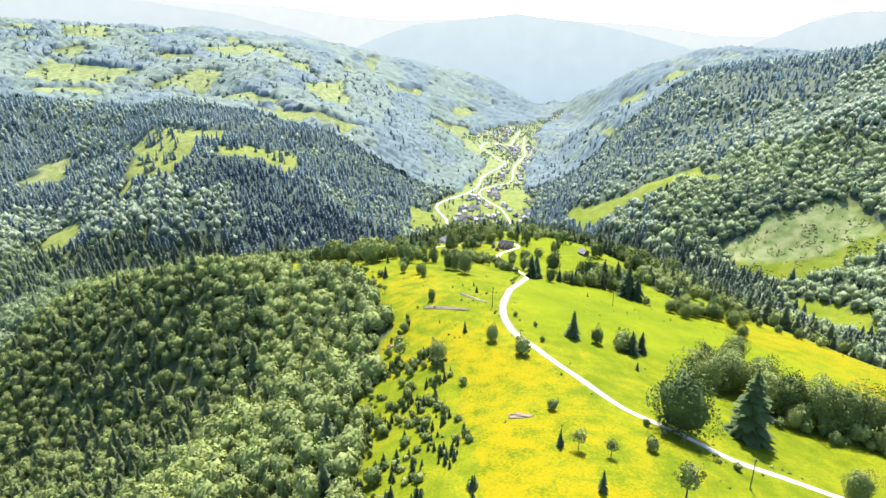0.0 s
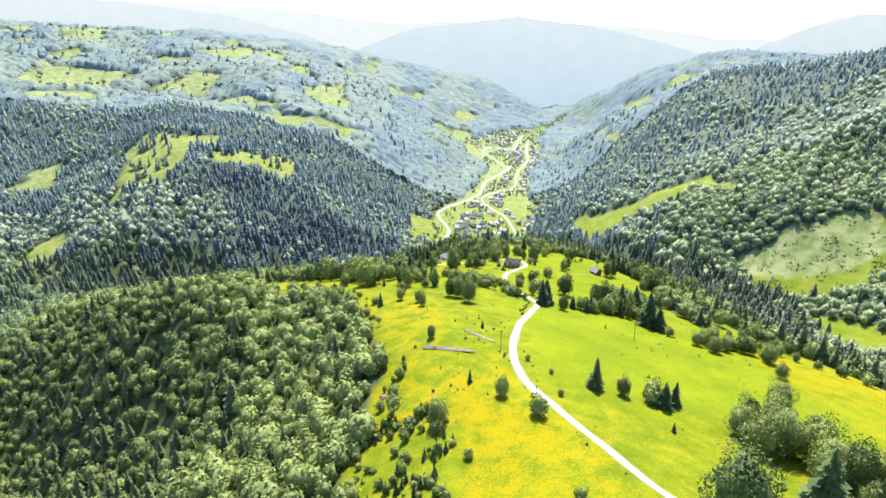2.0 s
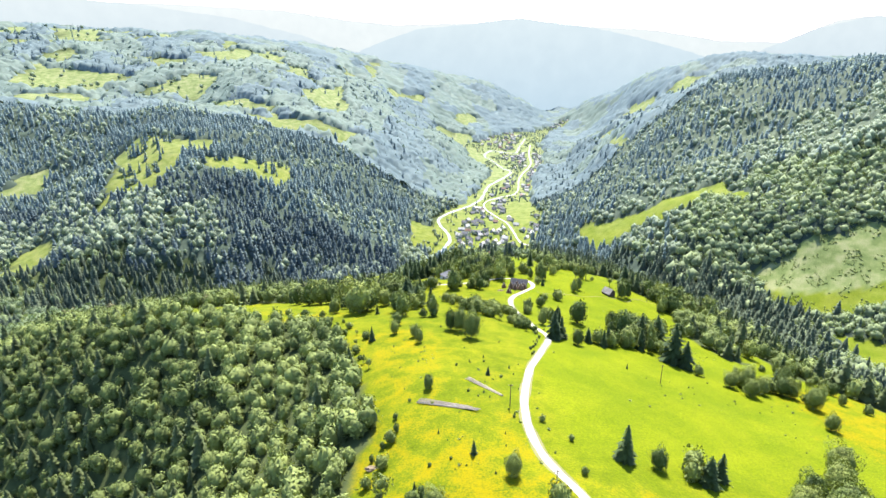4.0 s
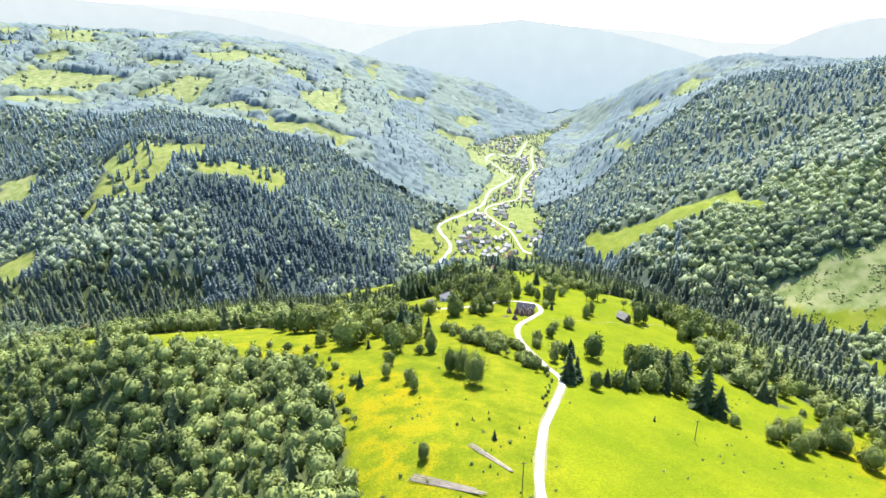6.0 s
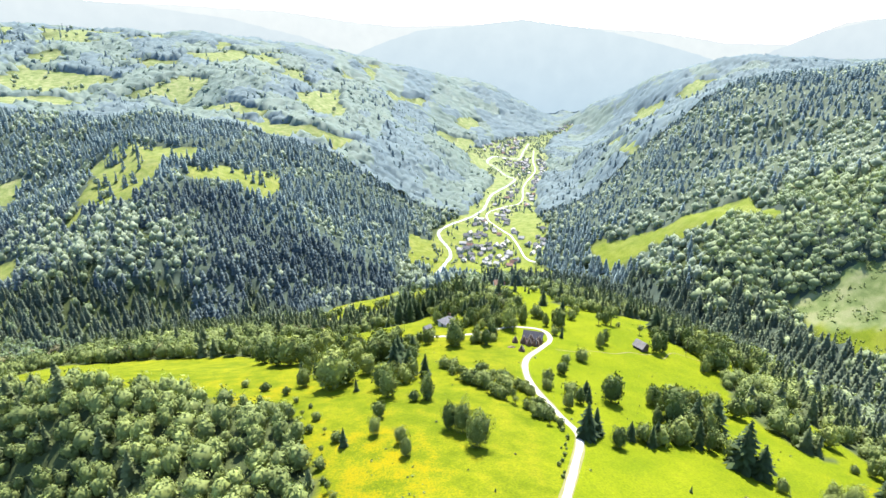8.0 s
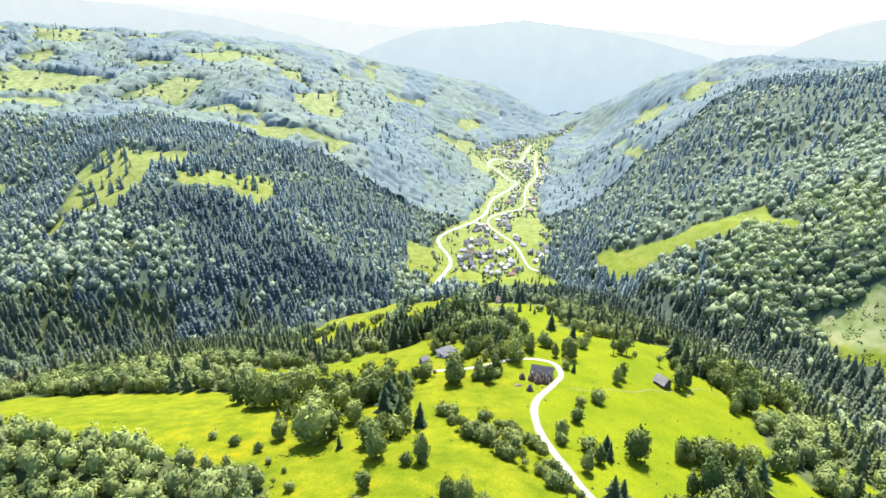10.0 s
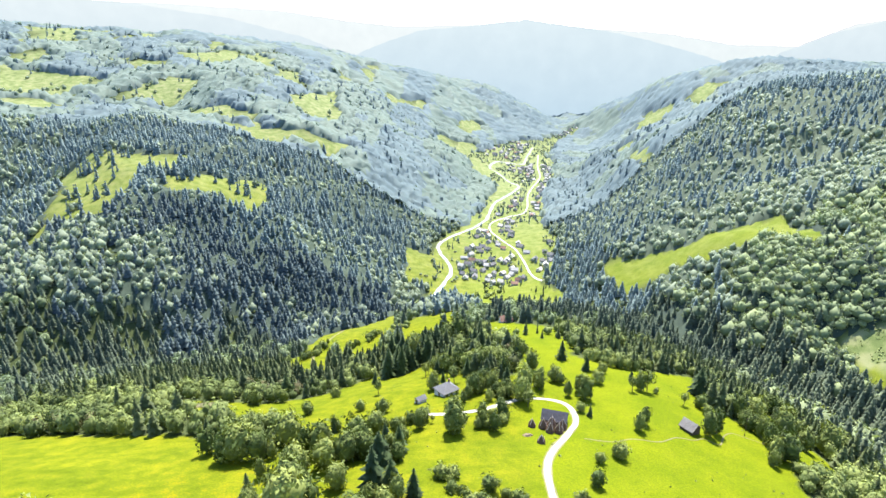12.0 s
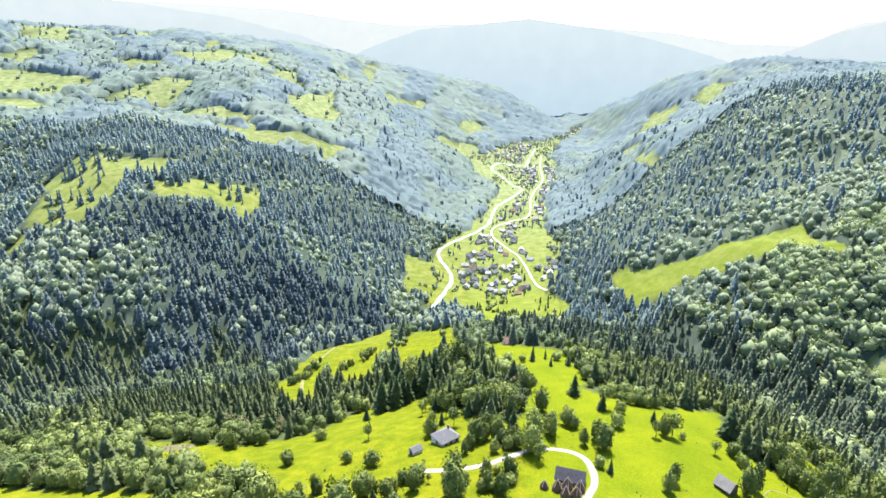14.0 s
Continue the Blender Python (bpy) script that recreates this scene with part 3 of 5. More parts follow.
def leaf_crown(seed, lumps, sprays, size, wide=0.3, low=0.25, core=0.8, ragged=0.3, upward=0.35):
    """Verts and triangles of a broadleaf crown: one uneven dome of limbs, clad in leaf sprays that reach out and up over a dense heart."""
    rng = np.random.RandomState(seed)
    ball, ball_faces = (BALL, BALL_FACES) if sprays > 40 else (SPHERE, SPHERE_FACES)
    limbs = rng.normal(size=(lumps + 3, 3))
    limbs[:, 2] = np.abs(limbs[:, 2]) * 0.9 - 0.15
    limbs /= np.linalg.norm(limbs, axis=1)[:, None]
    reach = rng.uniform(0.12, 0.68, len(limbs))
    lean = rng.uniform(-0.12, 0.12, 2) * wide
    middle = low + 0.4 * (1 - low)

    def shell(d):
        """The crown's surface in the directions d."""
        swell = 0.72 + (reach * np.exp(11.0 * (d @ limbs.T - 1))).max(1)
        up = d[:, 2:3]
        half = np.where(up > 0, 0.92 * (1 - middle), 0.98 * (middle - low))
        flat = d[:, :2] * wide * 1.08 * np.where(up > 0, 1, (1.0001 - up ** 2) ** -0.3)
        p = np.concatenate((flat, up * half), 1) * swell[:, None]
        p[:, :2] += lean * (p[:, 2:3] / (1 - low) + 0.4)
        p[:, 2] += middle
        return p

    heart = shell(ball)
    heart = (0, 0, middle) + (heart - (0, 0, middle)) * (core * rng.uniform(0.86, 1.04, (len(ball), 1)))
    d = rng.normal(size=(sprays, 3))
    d[:, 2] += upward
    d /= np.linalg.norm(d, axis=1)[:, None]
    at = shell(d)
    at = (0, 0, middle) + (at - (0, 0, middle)) * rng.uniform(0.8, 1.05, (sprays, 1))
    out = d * (1 / wide, 1 / wide, 1 / (0.6 * (1 - low)))
    out /= np.linalg.norm(out, axis=1)[:, None]
    along = np.cross(out, rng.normal(size=(sprays, 3)))
    along /= np.linalg.norm(along, axis=1)[:, None]
    along = along * 0.75 + out * rng.uniform(0.0, 2 * ragged, (sprays, 1)) + (0, 0, 0.4) - out * (0.4 * out[:, 2:3])
    along /= np.linalg.norm(along, axis=1)[:, None]
    side = np.cross(along, out)
    side /= np.linalg.norm(side, axis=1)[:, None] + 1e-9
    fold = np.cross(side, along)
    s = (size * rng.uniform(0.6, 1.35, sprays))[:, None]
    kite = np.stack((at - along * s * 0.7, at + side * s * 0.6 - fold * s * 0.2, at + along * s * 1.3, at - side * s * 0.6 - fold * s * 0.2), 1)
    q = np.arange(sprays * 4).reshape(-1, 4) + len(ball)
    return np.concatenate((heart, kite.reshape(-1, 3))), np.concatenate((ball_faces, q[:, (0, 1, 2)], q[:, (0, 2, 3)]))


def needle_crown(seed, tiers, arms, wide=0.2, low=0.06, heart=True):
    """Verts and triangles of a spruce: whorls of drooping, ragged boughs round a narrow heart."""
    rng = np.random.RandomState(seed)
    verts, faces, count = [], [], 0
    if heart:
        for k in range(2):
            z0, z1, r = low + 0.05 + 0.35 * k, min(0.98, low + 0.6 + 0.35 * k), wide * (0.55 - 0.25 * k)
            ring = [(r * math.cos(a), r * math.sin(a), z0) for a in np.arange(6) * math.pi / 3]
            verts.append(np.array(ring + [(0, 0, z1)]))
            faces.append(np.array([(i, (i + 1) % 6, 6) for i in range(6)]) + count)
            count += 7
    for t in range(tiers):
        f = t / (tiers - 0.3)
        z = low + (0.99 - low) * f ** 0.92
        r = wide * (1 - f) ** 0.85 + 0.012
        n = max(4, int(round(arms * (1 - 0.45 * f))))
        drop = r * (0.55 - 0.35 * f)
        for k in range(n):
            a = 2 * math.pi * (k + 0.5 * (t % 2)) / n + rng.uniform(-0.25, 0.25)
            q = r * rng.uniform(0.66, 1.25)
            half = q * math.tan(math.pi / n) * rng.uniform(0.5, 0.9)
            c, s = math.cos(a), math.sin(a)
            top = z + 0.75 * (1.0 - low) / tiers
            tip = (q * c, q * s, z - drop * rng.uniform(0.7, 1.3))
            m = 0.62 * q
            left = (m * c - half * s, m * s + half * c, z - drop * 0.62)
            right = (m * c + half * s, m * s - half * c, z - drop * 0.62)
            verts.append(np.array([(0, 0, top), left, tip, right]))
            faces.append(np.array([(0, 1, 2), (0, 2, 3)]) + count)
            count += 4
    return np.concatenate(verts), np.concatenate(faces)


def cone_crown(seed, skirts, sides, wide=0.25, low=0.0):
    """Verts and triangles of a far spruce: ragged skirts of boughs, one above the other, under a pointed top."""
    rng = np.random.RandomState(seed)
    verts, faces, count = [], [], 0
    for k in range(skirts):
        f = k / skirts
        z, r = low + (1 - low) * f * 0.94, wide * (1 - f) ** 0.8
        tip = min(1.0, z + (1 - low) * (1.4 if k < skirts - 1 else 1.0) / skirts)
        a = 2 * math.pi * (np.arange(sides) + rng.uniform(0, 1)) / sides + rng.uniform(-0.2, 0.2, sides)
        q = r * np.where(np.arange(sides) % 2, 0.78, 1.12) * rng.uniform(0.85, 1.15, sides)
        verts.append(np.concatenate((np.stack((q * np.cos(a), q * np.sin(a), z + rng.uniform(-0.03, 0.03, sides)), -1), [(0, 0, tip)])))
        faces.append(np.array([(i, (i + 1) % sides, sides) for i in range(sides)]) + count)
        count += sides + 1
    return np.concatenate(verts), np.concatenate(faces)


def trunk_mesh(seed, thick, top, limbs, reach):
    """A tapered trunk of unit tree height with limbs that rise into the crown."""
    rng = np.random.RandomState(seed)
    verts, faces = [], []

    def tube(p, q, r0, r1):
        p, q = np.array(p), np.array(q)
        d = (q - p) / np.linalg.norm(q - p)
        u = np.cross(d, (0.3, 0.9, 0.1))
        u /= np.linalg.norm(u)
        w = np.cross(d, u)
        base = len(verts)
        for c, r in ((p, r0), (0.5 * (p + q) + 0.1 * r0 * u, 0.5 * (r0 + r1)), (q, r1)):
            for a in np.arange(6) * math.pi / 3:
                verts.append(c + r * (u * math.cos(a) + w * math.sin(a)))
        for j in range(2):
            for k in range(6):
                faces.append((base + 6 * j + k, base + 6 * j + (k + 1) % 6, base + 6 * j + 6 + (k + 1) % 6, base + 6 * j + 6 + k))

    tube((0, 0, -0.03), (0, 0, top), thick, thick * 0.35)
    for k in range(limbs):
        a, z = k * 2.4 + rng.uniform(-0.4, 0.4), top * (0.42 + 0.5 * k / max(1, limbs))
        tube((0, 0, z), (reach * math.cos(a), reach * math.sin(a), z + rng.uniform(0.14, 0.26)), thick * 0.5, thick * 0.12)
    return np.array(verts), np.array(faces)


TREE_KINDS = {
    # name: (crown, trunk, material)
    "spruce_tree": [(needle_crown(60 + k, 15, 12, w * 1.22, 0.0), trunk_mesh(60 + k, 0.018, 0.9, 0, 0), NEEDLE_ONE) for k, w in enumerate((0.25, 0.29, 0.22))],
    "broadleaf_tree": [(leaf_crown(70 + k, 6, 2600, 0.0185, w, lo - 0.08, ragged=0.3), trunk_mesh(70 + k, 0.026, 0.62, 6, 0.17), LEAF_ONE) for k, (w, lo) in enumerate(((0.34, 0.0), (0.28, 0.0), (0.37, 0.02), (0.31, 0.0)))],
    "orchard_tree": [(leaf_crown(75 + k, 4, 440, 0.042, w, -0.08, ragged=0.3), trunk_mesh(75 + k, 0.026, 0.62, 4, 0.17), LEAF_ONE) for k, w in enumerate((0.33, 0.27, 0.36, 0.3, 0.24))],
    "young_tree": [(leaf_crown(80 + k, 8, 320, 0.045, w, lo, 0.5), trunk_mesh(80 + k, 0.024, 0.66, 4, 0.14), LEAF_ONE) for k, (w, lo) in enumerate(((0.3, 0.34), (0.24, 0.3)))],
    "bush": [(leaf_crown(90 + k, 3, 260, 0.07, 0.5, -0.05, ragged=0.3), trunk_mesh(90 + k, 0.03, 0.4, 3, 0.2), LEAF_ONE) for k in range(3)],
    "young_spruce": [(needle_crown(95 + k, 12, 8, 0.24 + 0.04 * k, 0.02), trunk_mesh(95 + k, 0.02, 0.8, 0, 0), NEEDLE_ONE) for k in range(2)],
}
TREE_MESHES = {}
for kind_name, variants in TREE_KINDS.items():
    for k, ((cv, cf), (tv, tf), mat) in enumerate(variants):
        TREE_MESHES[kind_name, k] = (mesh_of("crown", cv, cf, [mat]), mesh_of("trunk", tv, tf, [BARK], smooth=True))
TREE_LABELS = {
    "spruce_tree": "tall dark green spruce standing on the slope",
    "broadleaf_tree": "full round broadleaf tree with bright green leaves",
    "orchard_tree": "leafy bright green broadleaf tree standing between the fields",
    "young_tree": "slender young broadleaf tree with an airy crown",
    "bush": "low rounded green bush growing in the grass",
    "young_spruce": "small dark young spruce in the meadow grass",
}
TREE_COUNT = {}


def plant(kind_name, x, y, high, group, wide=1.0):
    if kind_name == "broadleaf_tree" and y > 300:
        kind_name = "orchard_tree"
    k = TREE_COUNT.get(kind_name, 0)
    TREE_COUNT[kind_name] = k + 1
    variant = (k * 7 + k // 3) % len(TREE_KINDS[kind_name])
    crown, trunk = TREE_MESHES[kind_name, variant]
    top = tagged(new(kind_name), TREE_LABELS[kind_name], "bush" if kind_name == "bush" else "tree", group)
    top.matrix_world = Matrix.Translation((x, y, on_ground(x, y) - 0.02 * high)) @ pose(0, 0, 0, 0, 0, (k * 137.5) % 360) @ Matrix.Diagonal((high * wide, high * wide, high, 1))
    for name, me in (("trunk", trunk), ("crown", crown)):
        ob = new(name, me)
        ob.parent = top
    return top


def build_woods(name, places, label, templates, mat):
    """All trees of one wood in one mesh. places: x, y, z, height, width, tint, template."""
    verts, faces, tints, count = [], [], [], 0
    rng = np.random.RandomState(len(places))
    for k, (tv, tf) in enumerate(templates):
        p = places[places[:, 6] == k]
        if not len(p):
            continue
        a = rng.uniform(0, 2 * math.pi, len(p))
        c, s = np.cos(a)[:, None], np.sin(a)[:, None]
        w, h = (p[:, 4] * p[:, 3])[:, None], p[:, 3][:, None]
        v = np.stack((p[:, 0:1] + w * (c * tv[:, 0] - s * tv[:, 1]), p[:, 1:2] + w * (s * tv[:, 0] + c * tv[:, 1]), p[:, 2:3] + h * tv[:, 2]), -1)
        verts.append(v.reshape(-1, 3))
        faces.append((tf[None] + (np.arange(len(p)) * len(tv))[:, None, None] + count).reshape(-1, 3))
        tints.append(np.repeat(p[:, 5], len(tv)))
        count += len(p) * len(tv)
    me = mesh_of(name, np.concatenate(verts), np.concatenate(faces), [mat], {"tint": np.concatenate(tints)}, smooth=mat in (HILL_LEAF, HILL_NEEDLE, FAR_LEAF, FAR_NEEDLE))
    return tagged(new(name, me), label, "forest", kind="stuff")


def woods_places(x0, x1, y0, y1, step, seed, keep):
    """Places of trees on a shaken grid wherever keep(x, y) holds and no meadow, road or water lies."""
    rng = np.random.RandomState(seed)
    x, y = np.meshgrid(np.arange(x0, x1, step), np.arange(y0, y1, step))
    x, y = x.ravel() + rng.uniform(-0.46, 0.46, x.size) * step, y.ravel() + rng.uniform(-0.46, 0.46, x.size) * step
    ok = keep(x, y) & ~meadow_at(x, y)
    x, y = x[ok], y[ok]
    for line, gap in ((HILL_ROAD, 5), (RIVER, 12), (VILLAGE_ROAD, 9), ([(-126, 462), (-116, 456), (-110, 448)], 7)):
        ok = near_line(line, x, y) > gap
        x, y = x[ok], y[ok]
    return x, y


def in_view_fan(x, y):
    """The part of the plan that the camera's view takes in: a widening fan to the north."""
    return np.abs(x) < 0.77 * y + 28


def near_part(x, y):
    return (np.hypot(x + 20, 0.75 * (y - 285)) < 300) & (y < 590) & (x > -330) & (x < 205) & (np.abs(x) < 0.77 * y + 46)


def conifer_share(x, y):
    """How much of the wood is spruce, from place to place."""
    share = 0.5 + 0 * x
    share = np.where((x < -60) & (y > 703), 0.8, share)
    share = np.where((x < -330) & (y > 665) & (y < 850), 0.45, share)
    share = np.where((x < -150) & (y > 1250), 0.4, share)
    share = np.where((x > 190) & (y < 895), 0.1, share)
    share = np.where((x > 190) & (y >= 895), 0.72, share)
    share = np.where((x > 120) & (x < 290) & (y < 703), 0.42, share)
    share = np.where((x < -20) & (y < 560) & (y > 400), 0.3, share)
    share = np.where((x < -10) & (y < 400), 0.1, share)
    share = np.where((x < -120) & (y < 300), 0.3, share)
    share = np.where((np.abs(x - 20) < 70) & (y > 440), 0.36, share)
    share = np.where((x > 120) & (x < 270) & (y < 520), 0.15, share)
    share = np.where((x < -60) & (y > 505) & (y < 610), 0.85, share)
    u, v = x + 40 * (waves(x, y, 60, 91, 2) - 0.5), y + 40 * (waves(x, y, 60, 92, 2) - 0.5)
    share = share + (waves(x, y, 90, 51, 3) - 0.5) * 1.7
    share = np.where((u > 215) & (v > 480) & (v < 860), 0.06 + 0.3 * (waves(x, y, 60, 52, 2) - 0.3), share)
    share = np.where((u > 112) & (u < 215) & (v > 440) & (v < 700), 0.74 + 0.5 * (waves(x, y, 50, 53, 2) - 0.5), share)
    share = np.where((u > 125) & (v < 440), np.where(u < 168, 0.15, 0.6), share)
    # The hollow that lies in shade is made all spruce to darken it.
    share = np.where(inside(LEAFY_SLOPE, u, v), 0.25, np.where(inside(SHADED_HOLLOW, u, v), 1.0, np.where(inside(SPRUCE_SLOPE, u, v), 0.92, share)))
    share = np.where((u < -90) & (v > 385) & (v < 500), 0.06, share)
    share = np.where(inside(SHADED_GULLY, u, v), np.where((u < -105) & (v < 290), 0.32, 0.16), share)
    share = np.where(near_line(EAST_BELT, u, v) < 40, 0.9, share)
    return np.clip(share, 0.02, 0.98)


EAST_BELT = [(127, 933), (148, 893), (170, 813), (188, 733), (220, 667), (244, 626), (256, 589), (280, 530)]
# Zones whose trees carry painted shade: gully side, then hollow.
SHADED_GULLY = [(-315, 393), (-276, 402), (-180, 350), (-120, 318), (-88, 275), (-84, 238), (-96, 222), (-113, 212), (-128, 180), (-215, 230)]
SHADED_HOLLOW = [(-338, 891), (-227, 930), (-122, 904), (-44, 814), (-143, 792), (-231, 826), (-299, 841)]
LEAFY_SLOPE = [(-548, 882), (-416, 823), (-311, 823), (-270, 762), (-339, 722), (-434, 714), (-560, 760)]
SPRUCE_SLOPE = [(-434, 714), (-339, 722), (-270, 762), (-203, 765), (-204, 713), (-303, 668), (-383, 637), (-460, 660)]


def wood(name, x, y, seed, tall, leaf_templates, needle_templates, label, mats):
    rng = np.random.RandomState(seed)
    z = height(x, y) - 0.4
    needle = rng.rand(len(x)) < conifer_share(x, y)
    high = tall * rng.uniform(0.55, 1.22, len(x)) * (0.8 + 0.4 * waves(x, y, 60, 55, 2))
    high *= np.where((x < -95) & (y > 385) & (y < 510), 1.12, 1.0) * np.where((x > 225) & (near_line(EAST_BELT, x, y) < 42), 1.35, 1.0)
    tint = np.clip(0.5 * rng.rand(len(x)) + 1.3 * (waves(x, y, 45, 57, 2) - 0.5) + 0.25, 0, 1)
    # Near slope turned to the sun: sunlight painted as lighter tints.
    tint = np.where((x < -10) & (y < 400), 0.45 + 0.55 * tint, tint)
    # Shade on the gully's far side, put into darker tree tints.
    tint = np.where(inside(SHADED_GULLY, x, y), 0.1 + 0.42 * tint, tint)
    tint = np.where((x > 118) & (y < 620), 0.4 + 0.6 * tint, tint)
    # Hollow's shade as darker tints; sunlit and haze-lit slopes as lighter ones.
    tint = np.where(inside(SHADED_HOLLOW, x, y), 0.08 + 0.2 * tint, np.where(inside(LEAFY_SLOPE, x, y) | ((x > 190) & (y < 895)), 0.5 + 0.5 * tint, tint))
    for sel, grow, templates, mat, kind_word in ((needle, 1.25, needle_templates, mats[1], "spruce"), (~needle, 0.92, leaf_templates, mats[0], "broadleaf")):
        n = int(sel.sum())
        p = np.stack((x[sel], y[sel], z[sel], high[sel] * grow, rng.uniform(0.85, 1.3, n), tint[sel], rng.randint(0, len(templates), n)), -1)
        build_woods(kind_word + "_" + name, p, label % kind_word, templates, mat)


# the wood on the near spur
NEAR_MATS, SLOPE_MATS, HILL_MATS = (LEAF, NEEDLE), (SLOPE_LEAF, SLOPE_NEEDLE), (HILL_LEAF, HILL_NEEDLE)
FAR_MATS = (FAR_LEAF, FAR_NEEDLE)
nx, ny = woods_places(-330, 205, 78, 590, 6.0, 1, near_part)
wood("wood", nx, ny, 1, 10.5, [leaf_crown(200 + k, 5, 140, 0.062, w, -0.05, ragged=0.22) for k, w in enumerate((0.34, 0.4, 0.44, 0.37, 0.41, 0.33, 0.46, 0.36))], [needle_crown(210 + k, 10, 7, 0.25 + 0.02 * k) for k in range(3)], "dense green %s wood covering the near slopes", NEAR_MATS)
# the slopes below the spur
def middle_part(x, y):
    return in_view_fan(x, y) & ~near_part(x, y) & (y < 740 + 190 * (waves(x, y, 50, 66, 3) - 0.5))


def fine_part(x, y):
    return middle_part(x, y) & (x > 225)


def coarse_part(x, y):
    return middle_part(x, y) & (x <= 225)


ix, iy = woods_places(-600, 230, 60, 780, 7.8, 8, coarse_part)
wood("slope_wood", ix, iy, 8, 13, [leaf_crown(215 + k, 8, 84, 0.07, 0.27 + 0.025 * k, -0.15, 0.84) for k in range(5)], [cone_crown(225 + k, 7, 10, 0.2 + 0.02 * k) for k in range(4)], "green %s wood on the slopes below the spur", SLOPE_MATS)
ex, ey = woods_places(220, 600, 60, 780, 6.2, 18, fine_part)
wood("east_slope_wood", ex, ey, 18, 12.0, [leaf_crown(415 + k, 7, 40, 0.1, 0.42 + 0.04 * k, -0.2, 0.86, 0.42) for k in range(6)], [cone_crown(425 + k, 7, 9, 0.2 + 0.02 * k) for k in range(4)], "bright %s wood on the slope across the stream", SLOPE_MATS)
# the hillsides round the valley
def west_part(x, y):
    return (x < -20) & (y < 885 + 120 * (waves(x, y, 60, 67, 3) - 0.5))


def hill_part(x, y):
    return in_view_fan(x, y) & ~near_part(x, y) & ~middle_part(x, y)


HILL_LEAVES = [leaf_crown(220 + k, 5, 22, 0.11, 0.38 + 0.035 * k, -0.15, 0.92, 0.42) for k in range(4)]
HILL_CONES = [cone_crown(230 + k, 5, 7, 0.23 + 0.02 * k) for k in range(4)]
wx, wy = woods_places(-1000, 0, 600, 1100, 7.0, 2, lambda x, y: hill_part(x, y) & west_part(x, y))
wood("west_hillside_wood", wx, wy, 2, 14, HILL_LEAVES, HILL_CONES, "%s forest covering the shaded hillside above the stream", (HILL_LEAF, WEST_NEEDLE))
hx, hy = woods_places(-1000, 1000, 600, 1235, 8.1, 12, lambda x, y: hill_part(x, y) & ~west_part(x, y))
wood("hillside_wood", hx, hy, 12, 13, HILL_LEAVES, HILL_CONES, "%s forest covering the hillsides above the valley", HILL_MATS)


def build_canopy(name, y0, y1, step, tall, seed, label, mats, part_of=None, uneven=1.0):
    """The closed roof of a distant forest: one uneven sheet of crowns that comes down to the ground at every clearing."""
    rng = np.random.RandomState(seed)
    half = 0.79 * y1 + 40
    x, y = np.meshgrid(np.arange(-half, half, step), np.arange(y0, y1 + step, step))
    x, y = x + rng.uniform(-0.42, 0.42, x.shape) * step, y + rng.uniform(-0.42, 0.42, x.shape) * step
    wooded = ~meadow_at(x, y)
    if part_of:
        wooded &= part_of(x, y)
    for line, gap in ((RIVER, 14), (VILLAGE_ROAD, 11)):
        wooded &= near_line(line, x, y) > gap
    share = conifer_share(x, y)
    crown = (0.75 + uneven * rng.uniform(-0.5, 0.5, x.shape)) * np.where(rng.rand(*x.shape) < share, 1.12, 0.95) * (0.75 + 0.5 * waves(x, y, 70, 88, 2))
    z = height(x, y) + np.where(wooded, tall * crown, -1.5)
    tint = np.clip(0.6 * rng.rand(*x.shape) + 1.2 * (waves(x, y, 70, 57, 3) - 0.5) + 0.2, 0, 1)
    n, m = x.shape
    i = np.arange(n * m).reshape(n, m)
    quads = np.stack((i[:-1, :-1], i[:-1, 1:], i[1:, 1:], i[1:, :-1]), -1).reshape(-1, 4)
    keep = wooded.ravel()[quads].any(1) & in_view_fan(x.ravel()[quads[:, 0]], y.ravel()[quads[:, 0]])
    quads = quads[keep]
    tris = np.concatenate((quads[:, (0, 1, 2)], quads[:, (0, 2, 3)]))
    slots = (share.ravel()[tris[:, 0]] > 0.5).astype(int)
    me = mesh_of(name, np.stack((x, y, z), -1).reshape(-1, 3), tris, mats, {"tint": tint.ravel()}, True, slots)
    return tagged(new(name, me), label, "forest", kind="stuff")


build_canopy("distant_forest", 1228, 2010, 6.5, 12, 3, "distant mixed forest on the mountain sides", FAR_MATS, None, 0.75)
# Added underlay sheet: fills the hillside's dark tree gaps with lit tone.
build_canopy("hillside_thicket", 760, 1236, 6.5, 6.0, 6, "underlay sheet that lightens the forest gaps on the hillside", (SLOPE_NEEDLE, SLOPE_NEEDLE), lambda x, y: (x > 215) & ~middle_part(x, y))
# Added dark sheets among the trees stand in for forest shade.
build_canopy("west_thicket", 690, 1236, 7.0, 5.0, 16, "dark sheet standing for shade between spruces on the west hillside", (GAP_SHADE, GAP_SHADE), lambda x, y: (x < -20) & ~middle_part(x, y) & hill_part(x, y))
build_canopy("east_thicket", 470, 800, 5.5, 3.4, 7, "dark sheet standing for shade between trees across the stream", (GAP_SHADE, GAP_SHADE), lambda x, y: (x > 232) & middle_part(x, y) & (near_line(EAST_BELT, x, y) > 22))
build_canopy("belt_thicket", 300, 760, 5.5, 2.2, 8, "dark sheet standing for shade below the spruces along the stream", (GAP_SHADE, GAP_SHADE), lambda x, y: (x > 120) & (x < 300) & ~near_part(x, y) & ((x <= 232) | (near_line(EAST_BELT, x, y) <= 22)))
